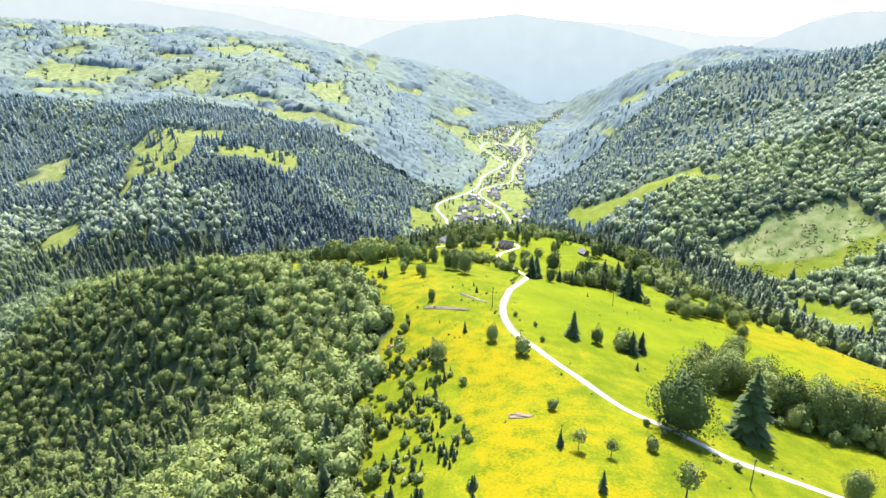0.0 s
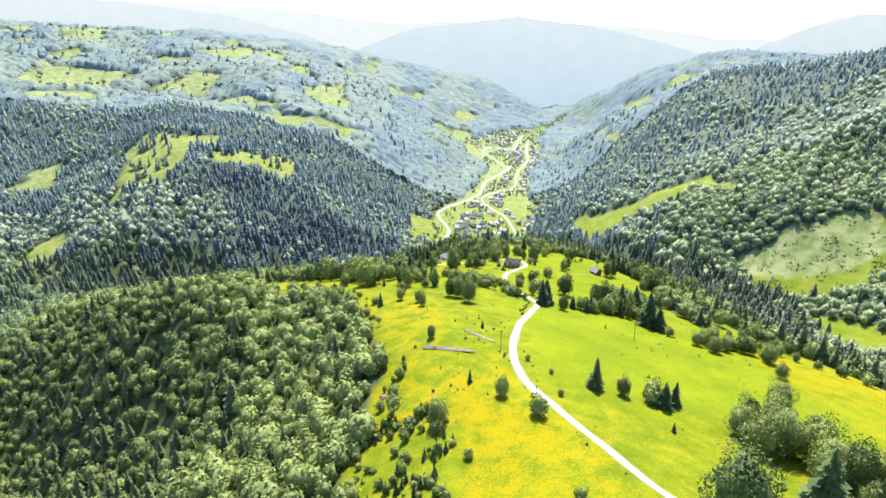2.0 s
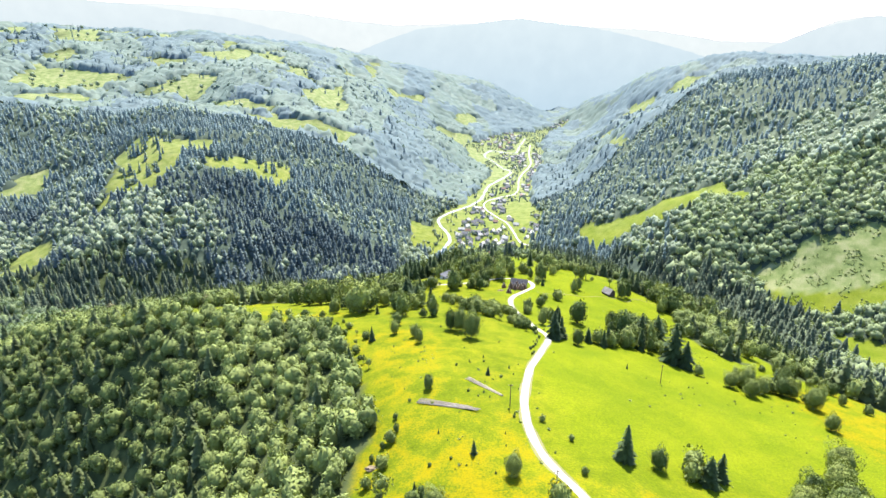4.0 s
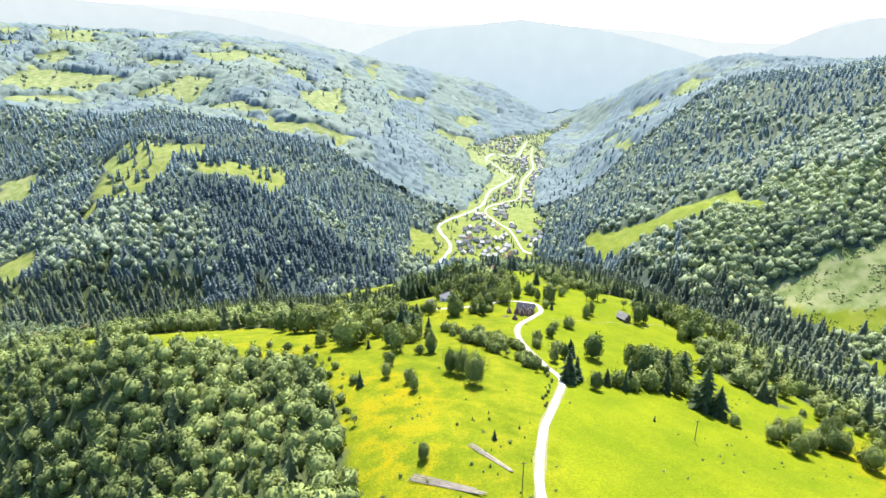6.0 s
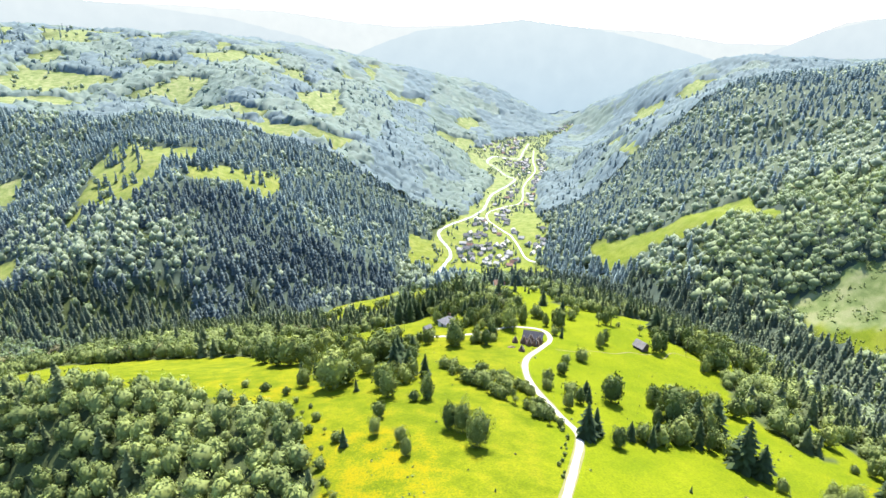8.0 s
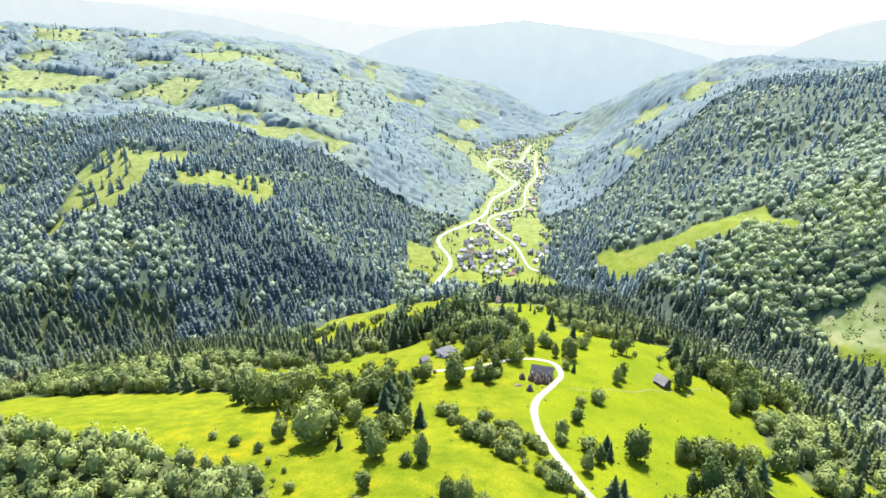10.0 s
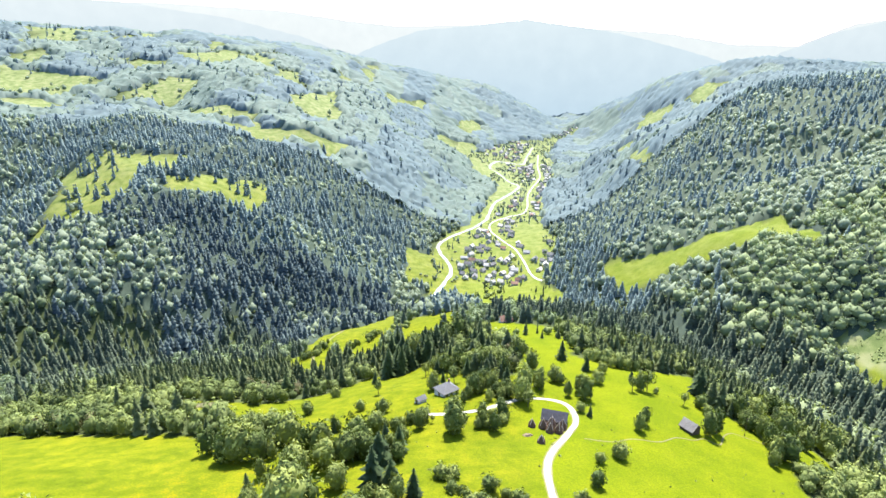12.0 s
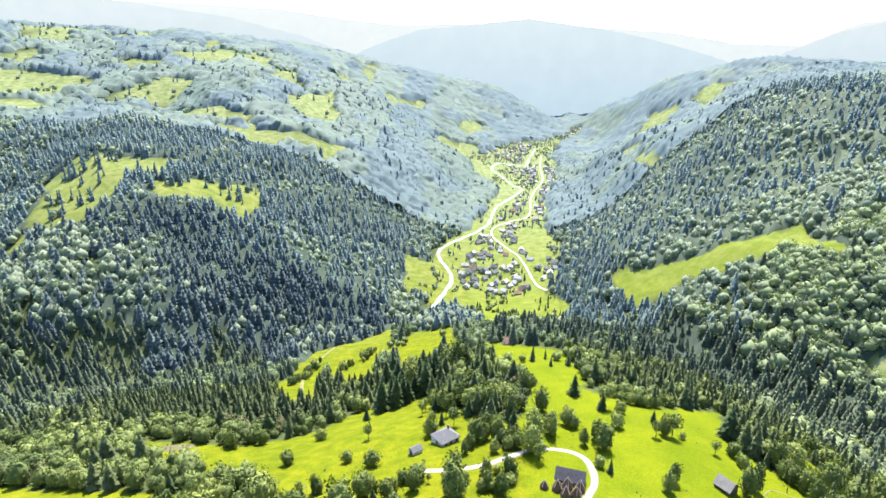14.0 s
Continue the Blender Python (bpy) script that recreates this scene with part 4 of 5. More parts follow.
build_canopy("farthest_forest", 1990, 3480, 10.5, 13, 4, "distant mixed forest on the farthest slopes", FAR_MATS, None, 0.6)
mx, my = woods_places(-1500, 1500, 1225, 1900, 19, 3, in_view_fan)
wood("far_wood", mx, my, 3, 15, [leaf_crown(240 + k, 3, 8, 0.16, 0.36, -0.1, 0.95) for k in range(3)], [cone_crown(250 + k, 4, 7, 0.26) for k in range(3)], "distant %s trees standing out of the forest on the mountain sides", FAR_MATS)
# orchard trees and hedges among the village houses
VILLAGE_OPEN = [[(13, 1114), (31, 1159), (65, 1179), (71, 1163), (44, 1132), (19, 1091)], [(68, 1115), (84, 1128), (97, 1104), (92, 1070), (75, 1070)], [(8, 931), (19, 975), (50, 980), (56, 930)], [(31, 1798), (85, 1836), (113, 1748), (98, 1657), (65, 1701)], [(-62, 1061), (-42, 1082), (-24, 1047), (-11, 992), (-44, 962), (-57, 998)], [(130, 1263), (174, 1256), (149, 1062), (130, 1075), (118, 1155)], [(53, 1768), (128, 1794), (104, 1642), (50, 1665)], [(108, 1572), (150, 1611), (140, 1482), (96, 1443)]]
vr = np.random.RandomState(9)
vx, vy = vr.uniform(-60, 480, 9500), vr.uniform(890, 2480, 9500)
keep = (inside(VILLAGE_GROUND, vx, vy) | inside(UPPER_VILLAGE, vx, vy)) & (near_line(RIVER, vx, vy) > 10) & (near_line(VILLAGE_ROAD, vx, vy) > 8) & (waves(vx, vy, 40, 61, 2) > 0.3)
for poly in VILLAGE_OPEN:
    keep &= ~inside(poly, vx, vy)
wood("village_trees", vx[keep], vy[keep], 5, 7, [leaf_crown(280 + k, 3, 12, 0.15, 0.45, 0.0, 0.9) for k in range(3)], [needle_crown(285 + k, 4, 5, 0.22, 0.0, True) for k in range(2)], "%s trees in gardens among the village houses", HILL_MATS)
# scattered trees in the glades on the north end of the spur
gr = np.random.RandomState(29)
lx, ly = gr.uniform(-60, 150, 900), gr.uniform(510, 980, 900)
keep = np.zeros(900, bool)
for poly in NORTH_GLADES:
    keep |= inside(poly, lx, ly)
keep &= waves(lx, ly, 24, 68, 2) > 0.53
wood("glade_trees", lx[keep], ly[keep], 28, 7, [leaf_crown(380 + k, 5, 60, 0.09, 0.45, 0.0, 0.85) for k in range(3)], [needle_crown(385 + k, 8, 7, 0.22, 0.0, True) for k in range(2)], "scattered %s trees in the glades below the farm", NEAR_MATS)
# thorn bushes on the dry slope and single trees in the pastures
sr = np.random.RandomState(19)
sx, sy = sr.uniform(300, 445, 3200), sr.uniform(545, 650, 3200)
keep = meadow_at(sx, sy) & (waves(sx, sy, 12, 63, 3) > 0.54)
wood("slope_bushes", sx[keep], sy[keep], 6, 2.0, [leaf_crown(290 + k, 2, 14, 0.16, 0.5, -0.15, 0.8) for k in range(3)], [needle_crown(295 + k, 5, 6, 0.25, 0.0, True) for k in range(2)], "%s bushes scattered on the dry hillside", NEAR_MATS)
px, py = sr.uniform(-620, -230, 2600), sr.uniform(730, 1375, 2600)
keep = (inside(LEFT_PATCH, px, py) | inside(LEFT_PATCH_LOW, px, py)) & (waves(px, py, 34, 64, 2) > 0.66)
px2, py2 = sr.uniform(-1300, -250, 900), sr.uniform(1370, 2150, 900)
keep2 = meadow_at(px2, py2) & (sr.rand(900) < 0.5)
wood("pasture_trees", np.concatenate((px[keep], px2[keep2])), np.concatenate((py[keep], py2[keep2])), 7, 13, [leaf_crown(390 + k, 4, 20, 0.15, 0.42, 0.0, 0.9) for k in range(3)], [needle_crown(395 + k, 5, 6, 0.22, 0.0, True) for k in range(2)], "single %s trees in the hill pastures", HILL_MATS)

# ---- single trees and bushes ----
EAST_ROW = [(104, 166, 17.5), (111, 164, 18.5), (118, 161, 19), (125, 158, 19), (132, 155, 19), (139, 151, 18), (146, 147, 18), (104, 191, 14), (95, 178, 14.5), (64, 136, 22), (96, 193, 13.5), (118, 214, 13), (110, 203, 13)]
for x, y, h in EAST_ROW:
    plant("broadleaf_tree", x, y, h, "trees beside the gravel road", 1.08)
for x, y, h in [(86, 142, 23.5), (129, 466, 17)]:
    plant("spruce_tree", x, y, h, "tall single spruces", 1.15)
for x, y, h in [(48, 198, 11.5), (69, 194, 9.5), (74, 198, 9), (48, 302, 14), (52, 306, 11), (94, 324, 17), (103, 328, 17), (101, 301, 20), (105, 297, 13.5), (145, 293, 15), (-20, 373, 14), (-14, 382, 12), (64, 489, 12), (-37, 495, 8), (-19, 377, 10), (-84, 486, 14)]:
    plant("spruce_tree", x, y, h, "spruces in the meadow", 1.15)
for x, y, h in [(17, 186, 8), (57, 197, 7.5), (-2, 174, 9.5), (-5, 235, 6.3), (-21, 307, 8), (-12, 288, 6.8), (102, 119, 11), (67, 340, 15), (58, 299, 9.5), (84, 321, 17), (89, 319, 14), (98, 322, 14), (123, 288, 8), (124, 281, 12), (145, 290, 14), (80, 409, 9.5), (112, 416, 13), (63, 442, 11), (95, 453, 11)]:
    plant("broadleaf_tree", x, y, h, "broadleaf trees in the meadow", 0.95)
for x, y, h in [(-21, 295, 7.5), (-10, 280, 7.5), (3, 297, 11.5), (11, 285, 14), (7, 295, 12.5), (-5, 323, 12), (-20, 344, 11), (-12, 349, 11), (-60, 370, 10), (-17, 399, 9), (-8, 403, 10), (17, 404, 9), (25, 411, 11), (-4, 446, 10), (15, 438, 12), (22, 439, 10), (29, 435, 10), (45, 442, 12), (57, 437, 9), (84, 415, 10), (117, 420, 14)]:
    plant("broadleaf_tree", x, y, h, "trees along the field edges", 0.82)
for x, y, h in [(-94, 465, 11), (-82, 470, 10), (-42, 386, 16), (-14, 376, 9), (-44, 353, 18), (-83, 410, 13), (-32, 377, 14), (6, 408, 13), (-25, 401, 11.5), (47, 326, 9), (53, 333, 8), (37, 437, 16), (64, 434, 14), (140, 448, 15), (147, 445, 14), (156, 435, 19), (142, 410, 16), (178, 435, 20), (-77, 402, 14), (-58, 398, 17), (-30, 386, 17), (-66, 385, 14), (-50, 371, 12)]:
    plant("broadleaf_tree", x, y, h, "trees round the farmstead", 1.05)
for x, y, h in [(-15, 185, 8.5), (-2, 163, 8.5), (31, 114, 6), (38, 112, 5), (50, 99, 10), (37, 422, 9), (75, 475, 13), (90, 450, 8.5), (98, 453, 12), (112, 443, 7), (-30, 452, 8)]:
    plant("young_tree", x, y, h, "young trees in the meadow")
for x, y, h in [(8, 196, 4.8), (15, 244, 3.5), (27, 115, 5), (32, 97, 5.5), (66, 178, 3.5), (57, 336, 7.5), (73, 277, 2.6), (-30, 290, 7), (-33, 335, 6), (62, 417, 6.5), (94, 465, 6.5)]:
    plant("young_spruce", x, y, h, "young spruces in the meadow")
for x, y, h in [(26, 174, 7.5), (65, 195, 7.0), (67, 199, 8.0), (6, 155, 3.4), (29, 136, 3.8), (50, 119, 4.4), (35, 204, 2.2), (28.5, 213, 2.5), (35, 188, 2.6), (69, 308, 8), (75, 307, 8.5), (100, 306, 10), (108, 290, 5.5), (133, 282, 7), (65, 386, 6.5), (52, 364, 7), (42, 343, 5.5), (33, 340, 4.5), (75, 455, 8), (-10, 321, 5.3), (-5, 321, 4.7), (56, 452, 7), (59, 421, 5.5), (81, 471, 7)]:
    plant("bush", x, y, h, "bushes in the meadow", 0.85)
for x, y, h in [(86, 486, 6.5), (90, 485, 7), (94, 485, 7.5), (98, 485, 7.5), (103, 487, 7), (112, 493, 7.5), (102, 452, 3.6), (66, 385, 7), (57, 380, 5), (121, 446, 8), (121, 438, 6.5), (-25, 424, 8), (-53, 464, 7), (-130, 479, 6), (-110, 473, 7), (-35, 430, 6), (-60, 436, 7)]:
    plant("bush", x, y, h, "bushes round the farmstead", 0.9)


for x, y, h in [(-3.5, 447.5, 8.5), (6, 402, 11), (12, 433, 6.5), (10, 428, 6)]:
    plant("broadleaf_tree", x, y, h, "trees round the farmstead", 1.2)
for x, y, h in [(-79, 386, 15.5), (-72, 385, 18.5), (-88, 395, 13.6), (-56, 346, 10.2), (-43, 341, 19.8), (-39, 346, 13.2), (-39, 374, 14.3), (-32, 358, 11.3), (-27, 380, 13.2), (-23, 337, 12.7), (-20, 327, 14.4), (-15, 343, 9.6), (6, 397, 14.8), (21, 400, 10.0), (17, 409, 8.9), (43, 348, 9.0), (96, 349, 11.6), (106, 352, 10.7), (114, 354, 9.6), (88, 346, 7.6), (35, 429, 14.9)]:
    plant("broadleaf_tree", x, y, h, "trees between the fields", 1.1)
for x, y, h in [(-20, 356, 16.7), (-14, 354, 13.2), (-7, 351, 10.8), (57, 341, 8.0)]:
    plant("spruce_tree", x, y, h, "spruces in the meadow", 1.1)
for x, y, h in [(1, 363, 7.8), (5, 363, 6.7), (10, 344, 8.5), (17, 339, 10.6), (24, 339, 9.6), (13, 344, 8.6), (51, 341, 7.9), (-71, 343, 5.8), (-81, 349, 4.8)]:
    plant("bush", x, y, h * 0.75, "bushes below the road bend", 1.1)


def hedge(line, step, low, high, group, seed, kinds=("bush",), jitter=1.2):
    """Bushes or trees in a loose row along a line."""
    rng = random.Random(seed)
    for p in smooth_line(line, step)[::1]:
        x, y = p[0] + rng.uniform(-jitter, jitter), p[1] + rng.uniform(-jitter, jitter)
        plant(kinds[rng.randrange(len(kinds))], x, y, rng.uniform(low, high), group, rng.uniform(0.8, 1.1))


hedge([(11, 342), (18, 332), (26, 324), (33, 315), (39, 308)], 2.2, 3.5, 6.5, "hedge along the field", 3, ("bush", "bush", "young_tree"), 1.6)
hedge([(40, 315), (41, 303), (37, 286), (34, 272)], 3.4, 1.0, 2.2, "roadside bushes", 4)
hedge([(72, 120), (62, 127), (55, 133)], 3.2, 1.4, 2.6, "roadside bushes", 5)
hedge([(150, 299), (160, 287), (172, 274), (188, 264)], 6.5, 3.5, 7.5, "trees below the meadow", 6, ("bush", "broadleaf_tree"))
hedge([(-14, 404), (-30, 407), (-48, 411)], 4.5, 4.0, 7.0, "trees between the fields", 7, ("broadleaf_tree", "bush", "broadleaf_tree"), 4.0)
hedge([(-120, 424), (-160, 431), (-200, 445)], 8.5, 6.0, 11.0, "trees between the fields", 8, ("broadleaf_tree", "bush"), 3.0)
hedge([(-16, 100), (-19, 130), (-22, 160), (-17, 200), (-18, 225)], 4.2, 2.0, 5.5, "bushes at the edge of the wood", 11, ("bush", "bush", "broadleaf_tree"), 4.0)
hedge([(-30, 255), (-34, 285), (-46, 315), (-60, 335)], 6.0, 2.0, 5.0, "bushes at the edge of the wood", 12, ("bush", "bush", "young_tree"), 3.0)
hedge([(-56, 352), (-46, 372), (-30, 385), (-14, 395)], 5.5, 5.0, 12.0, "trees between the fields", 13, ("broadleaf_tree", "bush", "spruce_tree"), 5.0)
hedge([(20, 437), (8, 452), (-2, 470), (-8, 495)], 5.5, 6.0, 11.0, "trees behind the farmhouse", 14, ("broadleaf_tree", "young_tree", "spruce_tree"), 5.0)
hedge([(24, 434), (32, 445), (40, 452)], 4.5, 6.0, 12.0, "trees behind the farmhouse", 15, ("broadleaf_tree", "spruce_tree"), 3.0)
hedge([(-40, 405), (-60, 403), (-84, 408), (-105, 416)], 6.0, 5.0, 10.0, "trees between the fields", 16, ("broadleaf_tree", "broadleaf_tree", "bush", "spruce_tree"), 6.0)
hedge([(132, 400), (140, 420), (138, 440), (150, 470)], 5.5, 7.0, 14.0, "trees below the meadow", 17, ("broadleaf_tree", "broadleaf_tree", "spruce_tree"), 4.0)
hedge([(66, 306), (75, 307), (87, 311), (99, 314), (108, 312)], 3.4, 6.0, 13.0, "row of trees across the meadow", 18, ("broadleaf_tree", "bush", "spruce_tree", "broadleaf_tree"), 2.6)
hedge([(78, 320), (90, 326), (104, 328)], 4.5, 7.0, 13.0, "row of trees across the meadow", 19, ("broadleaf_tree", "spruce_tree"), 3.0)
hedge([(-8, 505), (12, 470), (22, 462), (34, 470), (36, 492)], 5.0, 7.0, 13.0, "trees behind the farmhouse", 20, ("broadleaf_tree", "broadleaf_tree", "spruce_tree"), 5.0)
hedge([(-2, 407), (14, 409), (26, 414)], 3.6, 2.5, 5.5, "bushes along the lane", 21, ("bush", "young_tree"), 1.5)
hedge([(-70, 395), (-45, 388), (-24, 382)], 6.0, 7.0, 14.0, "trees between the fields", 22, ("broadleaf_tree", "spruce_tree", "broadleaf_tree"), 7.0)
hedge([(3, 362), (10, 345), (18, 340), (27, 338)], 3.6, 4.0, 7.5, "bushes below the road bend", 23, ("bush", "bush", "young_tree"), 2.5)
hedge([(84, 345), (97, 350), (110, 354), (122, 352)], 4.5, 8.0, 12.0, "row of trees across the meadow", 24, ("broadleaf_tree", "bush"), 2.0)
hedge([(102, 161), (114, 158), (126, 153), (140, 146)], 5.0, 8.0, 12.0, "trees beside the gravel road", 25, ("broadleaf_tree", "broadleaf_tree", "bush"), 3.0)
hedge([(103, 157), (116, 153), (130, 147)], 3.6, 2.5, 5.0, "bushes under the roadside trees", 26, ("bush",), 2.0)
hedge([(-120, 572), (-106, 600), (-102, 640), (-108, 690)], 8.0, 5.0, 9.0, "trees in the steep field", 27, ("broadleaf_tree", "bush", "spruce_tree"), 4.0)
hedge([(-80, 625), (-70, 660), (-60, 700)], 7.0, 5.0, 10.0, "trees in the steep field", 28, ("broadleaf_tree", "bush", "broadleaf_tree"), 4.0)
hedge([(-31, 408), (-24, 406), (-18, 404), (-12, 407), (-7, 409)], 3.4, 5.0, 8.0, "bushes along the lane", 31, ("bush", "bush", "broadleaf_tree"), 1.5)
hedge([(16, 403), (22, 405), (27, 410)], 3.2, 3.5, 6.0, "bushes along the lane", 32, ("bush",), 1.2)
hedge([(89, 505), (95, 498), (103, 494), (109, 497), (116, 502)], 3.4, 5.0, 7.5, "hedge in the high meadow", 33, ("bush", "broadleaf_tree"), 1.2)
hedge([(16, 355), (25, 346), (32, 339), (36, 320), (38, 313)], 3.0, 3.5, 6.0, "hedge along the field", 34, ("bush", "young_tree", "bush"), 1.5)
for x, y, h in [(5, 399, 14), (12, 433, 7), (17, 438, 8), (21, 429, 7), (25, 435, 8), (20, 448, 10), (30, 432, 9), (1, 483, 13), (6, 492, 14), (14, 475, 14), (19, 472, 15), (24, 471, 14), (30, 478, 13), (31, 461, 11), (41, 495, 13), (45, 468, 12), (45, 447, 11), (54, 454, 10)]:
    plant("broadleaf_tree", x, y, h, "trees behind the farmhouse", 1.15)
for x, y, h in [(-27, 522, 19), (-22, 531, 21), (-18, 538, 20), (-31, 571, 20), (-13, 544, 21), (-4, 547, 22), (-9, 530, 20), (-34, 560, 19), (-26, 550, 20), (73, 472, 9)]:
    plant("spruce_tree", x, y, h, "spruces behind the farm", 1.15)
for x, y, h in [(117, 280, 8.2), (122, 273, 9.7), (129, 278, 8.8), (139, 280, 10.0), (142, 279, 10.1), (170, 301, 7.3), (170, 295, 7.1), (145, 269, 11.2), (139, 249, 8.3), (146, 333, 8.2), (154, 336, 12.0), (156, 314, 9.4), (158, 308, 11.2), (264, 443, 9.4), (273, 442, 10.2), (218, 344, 7.8)]:
    plant("broadleaf_tree", x, y, h, "trees below the meadow", 1.1)
for x, y, h in [(122, 285, 5.1), (136, 282, 5.7), (166, 304, 4.8), (146, 274, 5.4), (138, 331, 5.2), (149, 314, 3.7), (288, 490, 5.4), (274, 422, 5.0)]:
    plant("bush", x, y, h, "bushes below the meadow", 1.0)
hedge([(-32, 512), (-18, 526), (-6, 542), (6, 560)], 4.0, 16.0, 22.0, "spruces behind the farm", 35, ("spruce_tree", "spruce_tree", "spruce_tree", "broadleaf_tree"), 5.0)
hedge([(6, 480), (14, 500), (20, 520), (24, 540)], 4.5, 12.0, 17.0, "spruces behind the farm", 36, ("spruce_tree", "spruce_tree", "broadleaf_tree"), 5.0)
for x, y, h in [(146, 458, 11.1), (152, 456, 14.8), (154, 438, 10.6), (180, 470, 13.5), (243, 549, 10.4), (182, 459, 11.2), (259, 541, 15.0), (164, 431, 11.0), (197, 453, 13.2), (245, 514, 12.3), (263, 559, 12.3), (174, 477, 12.5)]:
    plant("broadleaf_tree", x, y, h, "trees below the meadow", 1.3)
hedge([(-16, 140), (-13, 155), (-9, 170), (-4, 184)], 3.6, 2.2, 4.2, "bushes on the steep slope", 41, ("bush",), 3.5)
hedge([(-8, 120), (-6, 135), (-3, 150)], 5.0, 2.0, 3.4, "bushes on the steep slope", 42, ("bush",), 3.5)
for x, y, h in [(92, 178, 14), (99, 179, 16), (107, 178, 16), (101, 186, 16), (112, 184, 15), (90, 186, 13)]:
    plant("broadleaf_tree", x, y, h, "trees beside the gravel road", 1.1)

# ---- buildings ----


def plain(name, a, c, scale, rough=0.8, stretch=(1, 1, 1), spec=0.3):
    """A weathered surface of two tones, at its own scale and direction."""
    m, n, l, b = material(name, rough, spec)
    co = n.new("ShaderNodeTexCoord")
    mp = n.new("ShaderNodeMapping")
    mp.inputs["Scale"].default_value = stretch
    l.new(co.outputs["Object"], mp.inputs["Vector"])
    v = noise_node(n, l, scale, 5, mp.outputs["Vector"])
    w = noise_node(n, l, scale * 0.2, 3, mp.outputs["Vector"])
    l.new(ramp(n, l, mixed(n, l, 0.4, v, w), [(0.32, a), (0.66, c)]), b.inputs["Base Color"])
    bump(n, l, b, v, 0.4, 0.04)
    return m


SLATE = plain("grey weathered shingles", (0.07, 0.068, 0.075), (0.14, 0.137, 0.145), 2.0, 0.85)
DARK_SLATE = plain("dark old shingles", (0.03, 0.029, 0.036), (0.075, 0.072, 0.082), 2.0, 0.85)
GREY_BOARDS = plain("silvered roof boards", (0.11, 0.1, 0.095), (0.2, 0.185, 0.175), 2.0, 0.85)
TIN = plain("pale grey roof sheeting", (0.2, 0.195, 0.19), (0.34, 0.33, 0.32), 1.2, 0.7)
BOARDS = plain("dark weathered boards", (0.045, 0.03, 0.022), (0.11, 0.075, 0.05), 2.5, 0.85, (6, 6, 0.4))
PLASTER = plain("whitewashed plaster", (0.3, 0.285, 0.26), (0.5, 0.48, 0.44), 0.8, 0.9)
TILES = plain("red roof tiles", (0.11, 0.06, 0.045), (0.2, 0.115, 0.085), 1.5, 0.8)
HAY = plain("weathered brown hay", (0.05, 0.029, 0.02), (0.125, 0.075, 0.045), 4.0, 0.95, (1, 1, 0.3))
POLE_WOOD = plain("peeled grey-brown wood", (0.11, 0.092, 0.068), (0.23, 0.195, 0.155), 3.0, 0.8, (1, 1, 0.2))
PALE_WOOD = plain("pale peeled wood", (0.26, 0.22, 0.17), (0.42, 0.36, 0.29), 3.0, 0.8, (1, 1, 0.2))
PANE = plain("dark window glass", (0.02, 0.025, 0.03), (0.05, 0.06, 0.07), 1.0, 0.12, spec=0.6)


def part(name, bm, mat, parent, label=""):
    me = bpy.data.meshes.new(name)
    bm.to_mesh(me)
    bm.free()
    me.materials.append(mat)
    ob = new(name, me)
    ob.parent = parent
    if label:
        ob["label"] = label
    return ob


def block(bm, x0, x1, y0, y1, z0, z1, bevel=0.0):
    v = [bm.verts.new((x, y, z)) for z in (z0, z1) for x, y in ((x0, y0), (x1, y0), (x1, y1), (x0, y1))]
    for f in ((3, 2, 1, 0), (4, 5, 6, 7), (0, 1, 5, 4), (1, 2, 6, 5), (2, 3, 7, 6), (3, 0, 4, 7)):
        bm.faces.new([v[i] for i in f])
    return v


def gable_walls(bm, lx, ly, h, rise):
    """Four walls with two gables, ridge along x."""
    a, b = lx / 2, ly / 2
    low = [bm.verts.new(p) for p in ((-a, -b, -1.2), (a, -b, -1.2), (a, b, -1.2), (-a, b, -1.2))]
    top = [bm.verts.new(p) for p in ((-a, -b, h), (a, -b, h), (a, b, h), (-a, b, h))]
    peak = [bm.verts.new((-a, 0, h + rise)), bm.verts.new((a, 0, h + rise))]
    bm.faces.new((low[0], low[1], top[1], top[0]))
    bm.faces.new((low[2], low[3], top[3], top[2]))
    bm.faces.new((low[1], low[2], top[2], peak[1], top[1]))
    bm.faces.new((low[3], low[0], top[0], peak[0], top[3]))


def roof_slab(bm, lx, ly, h, rise, over, thick, hip=0.0):
    """A pitched roof with thickness and eaves; hip shortens the ridge."""
    a, b = lx / 2 + over, ly / 2 + over
    drop = rise * over / (ly / 2)
    for up in (1,):
        outer = [(-a, -b, h - drop), (a, -b, h - drop), (a, b, h - drop), (-a, b, h - drop), (-a + hip, 0, h + rise), (a - hip, 0, h + rise)]
        top = [bm.verts.new((x, y, z + thick)) for x, y, z in outer]
        low = [bm.verts.new(p) for p in outer]
        for s, flip in ((top, False), (low, True)):
            for f in ((0, 1, 5, 4), (2, 3, 4, 5)):
                q = [s[i] for i in f]
                bm.faces.new(q[::-1] if flip else q)
            if hip > 0:
                for f in ((1, 2, 5), (3, 0, 4)):
                    q = [s[i] for i in f]
                    bm.faces.new(q[::-1] if flip else q)
        loop = (0, 1, 2, 3) if hip > 0 else (0, 1, 5, 2, 3, 4)
        for i, j in zip(loop, loop[1:] + loop[:1]):
            bm.faces.new((low[i], low[j], top[j], top[i]))


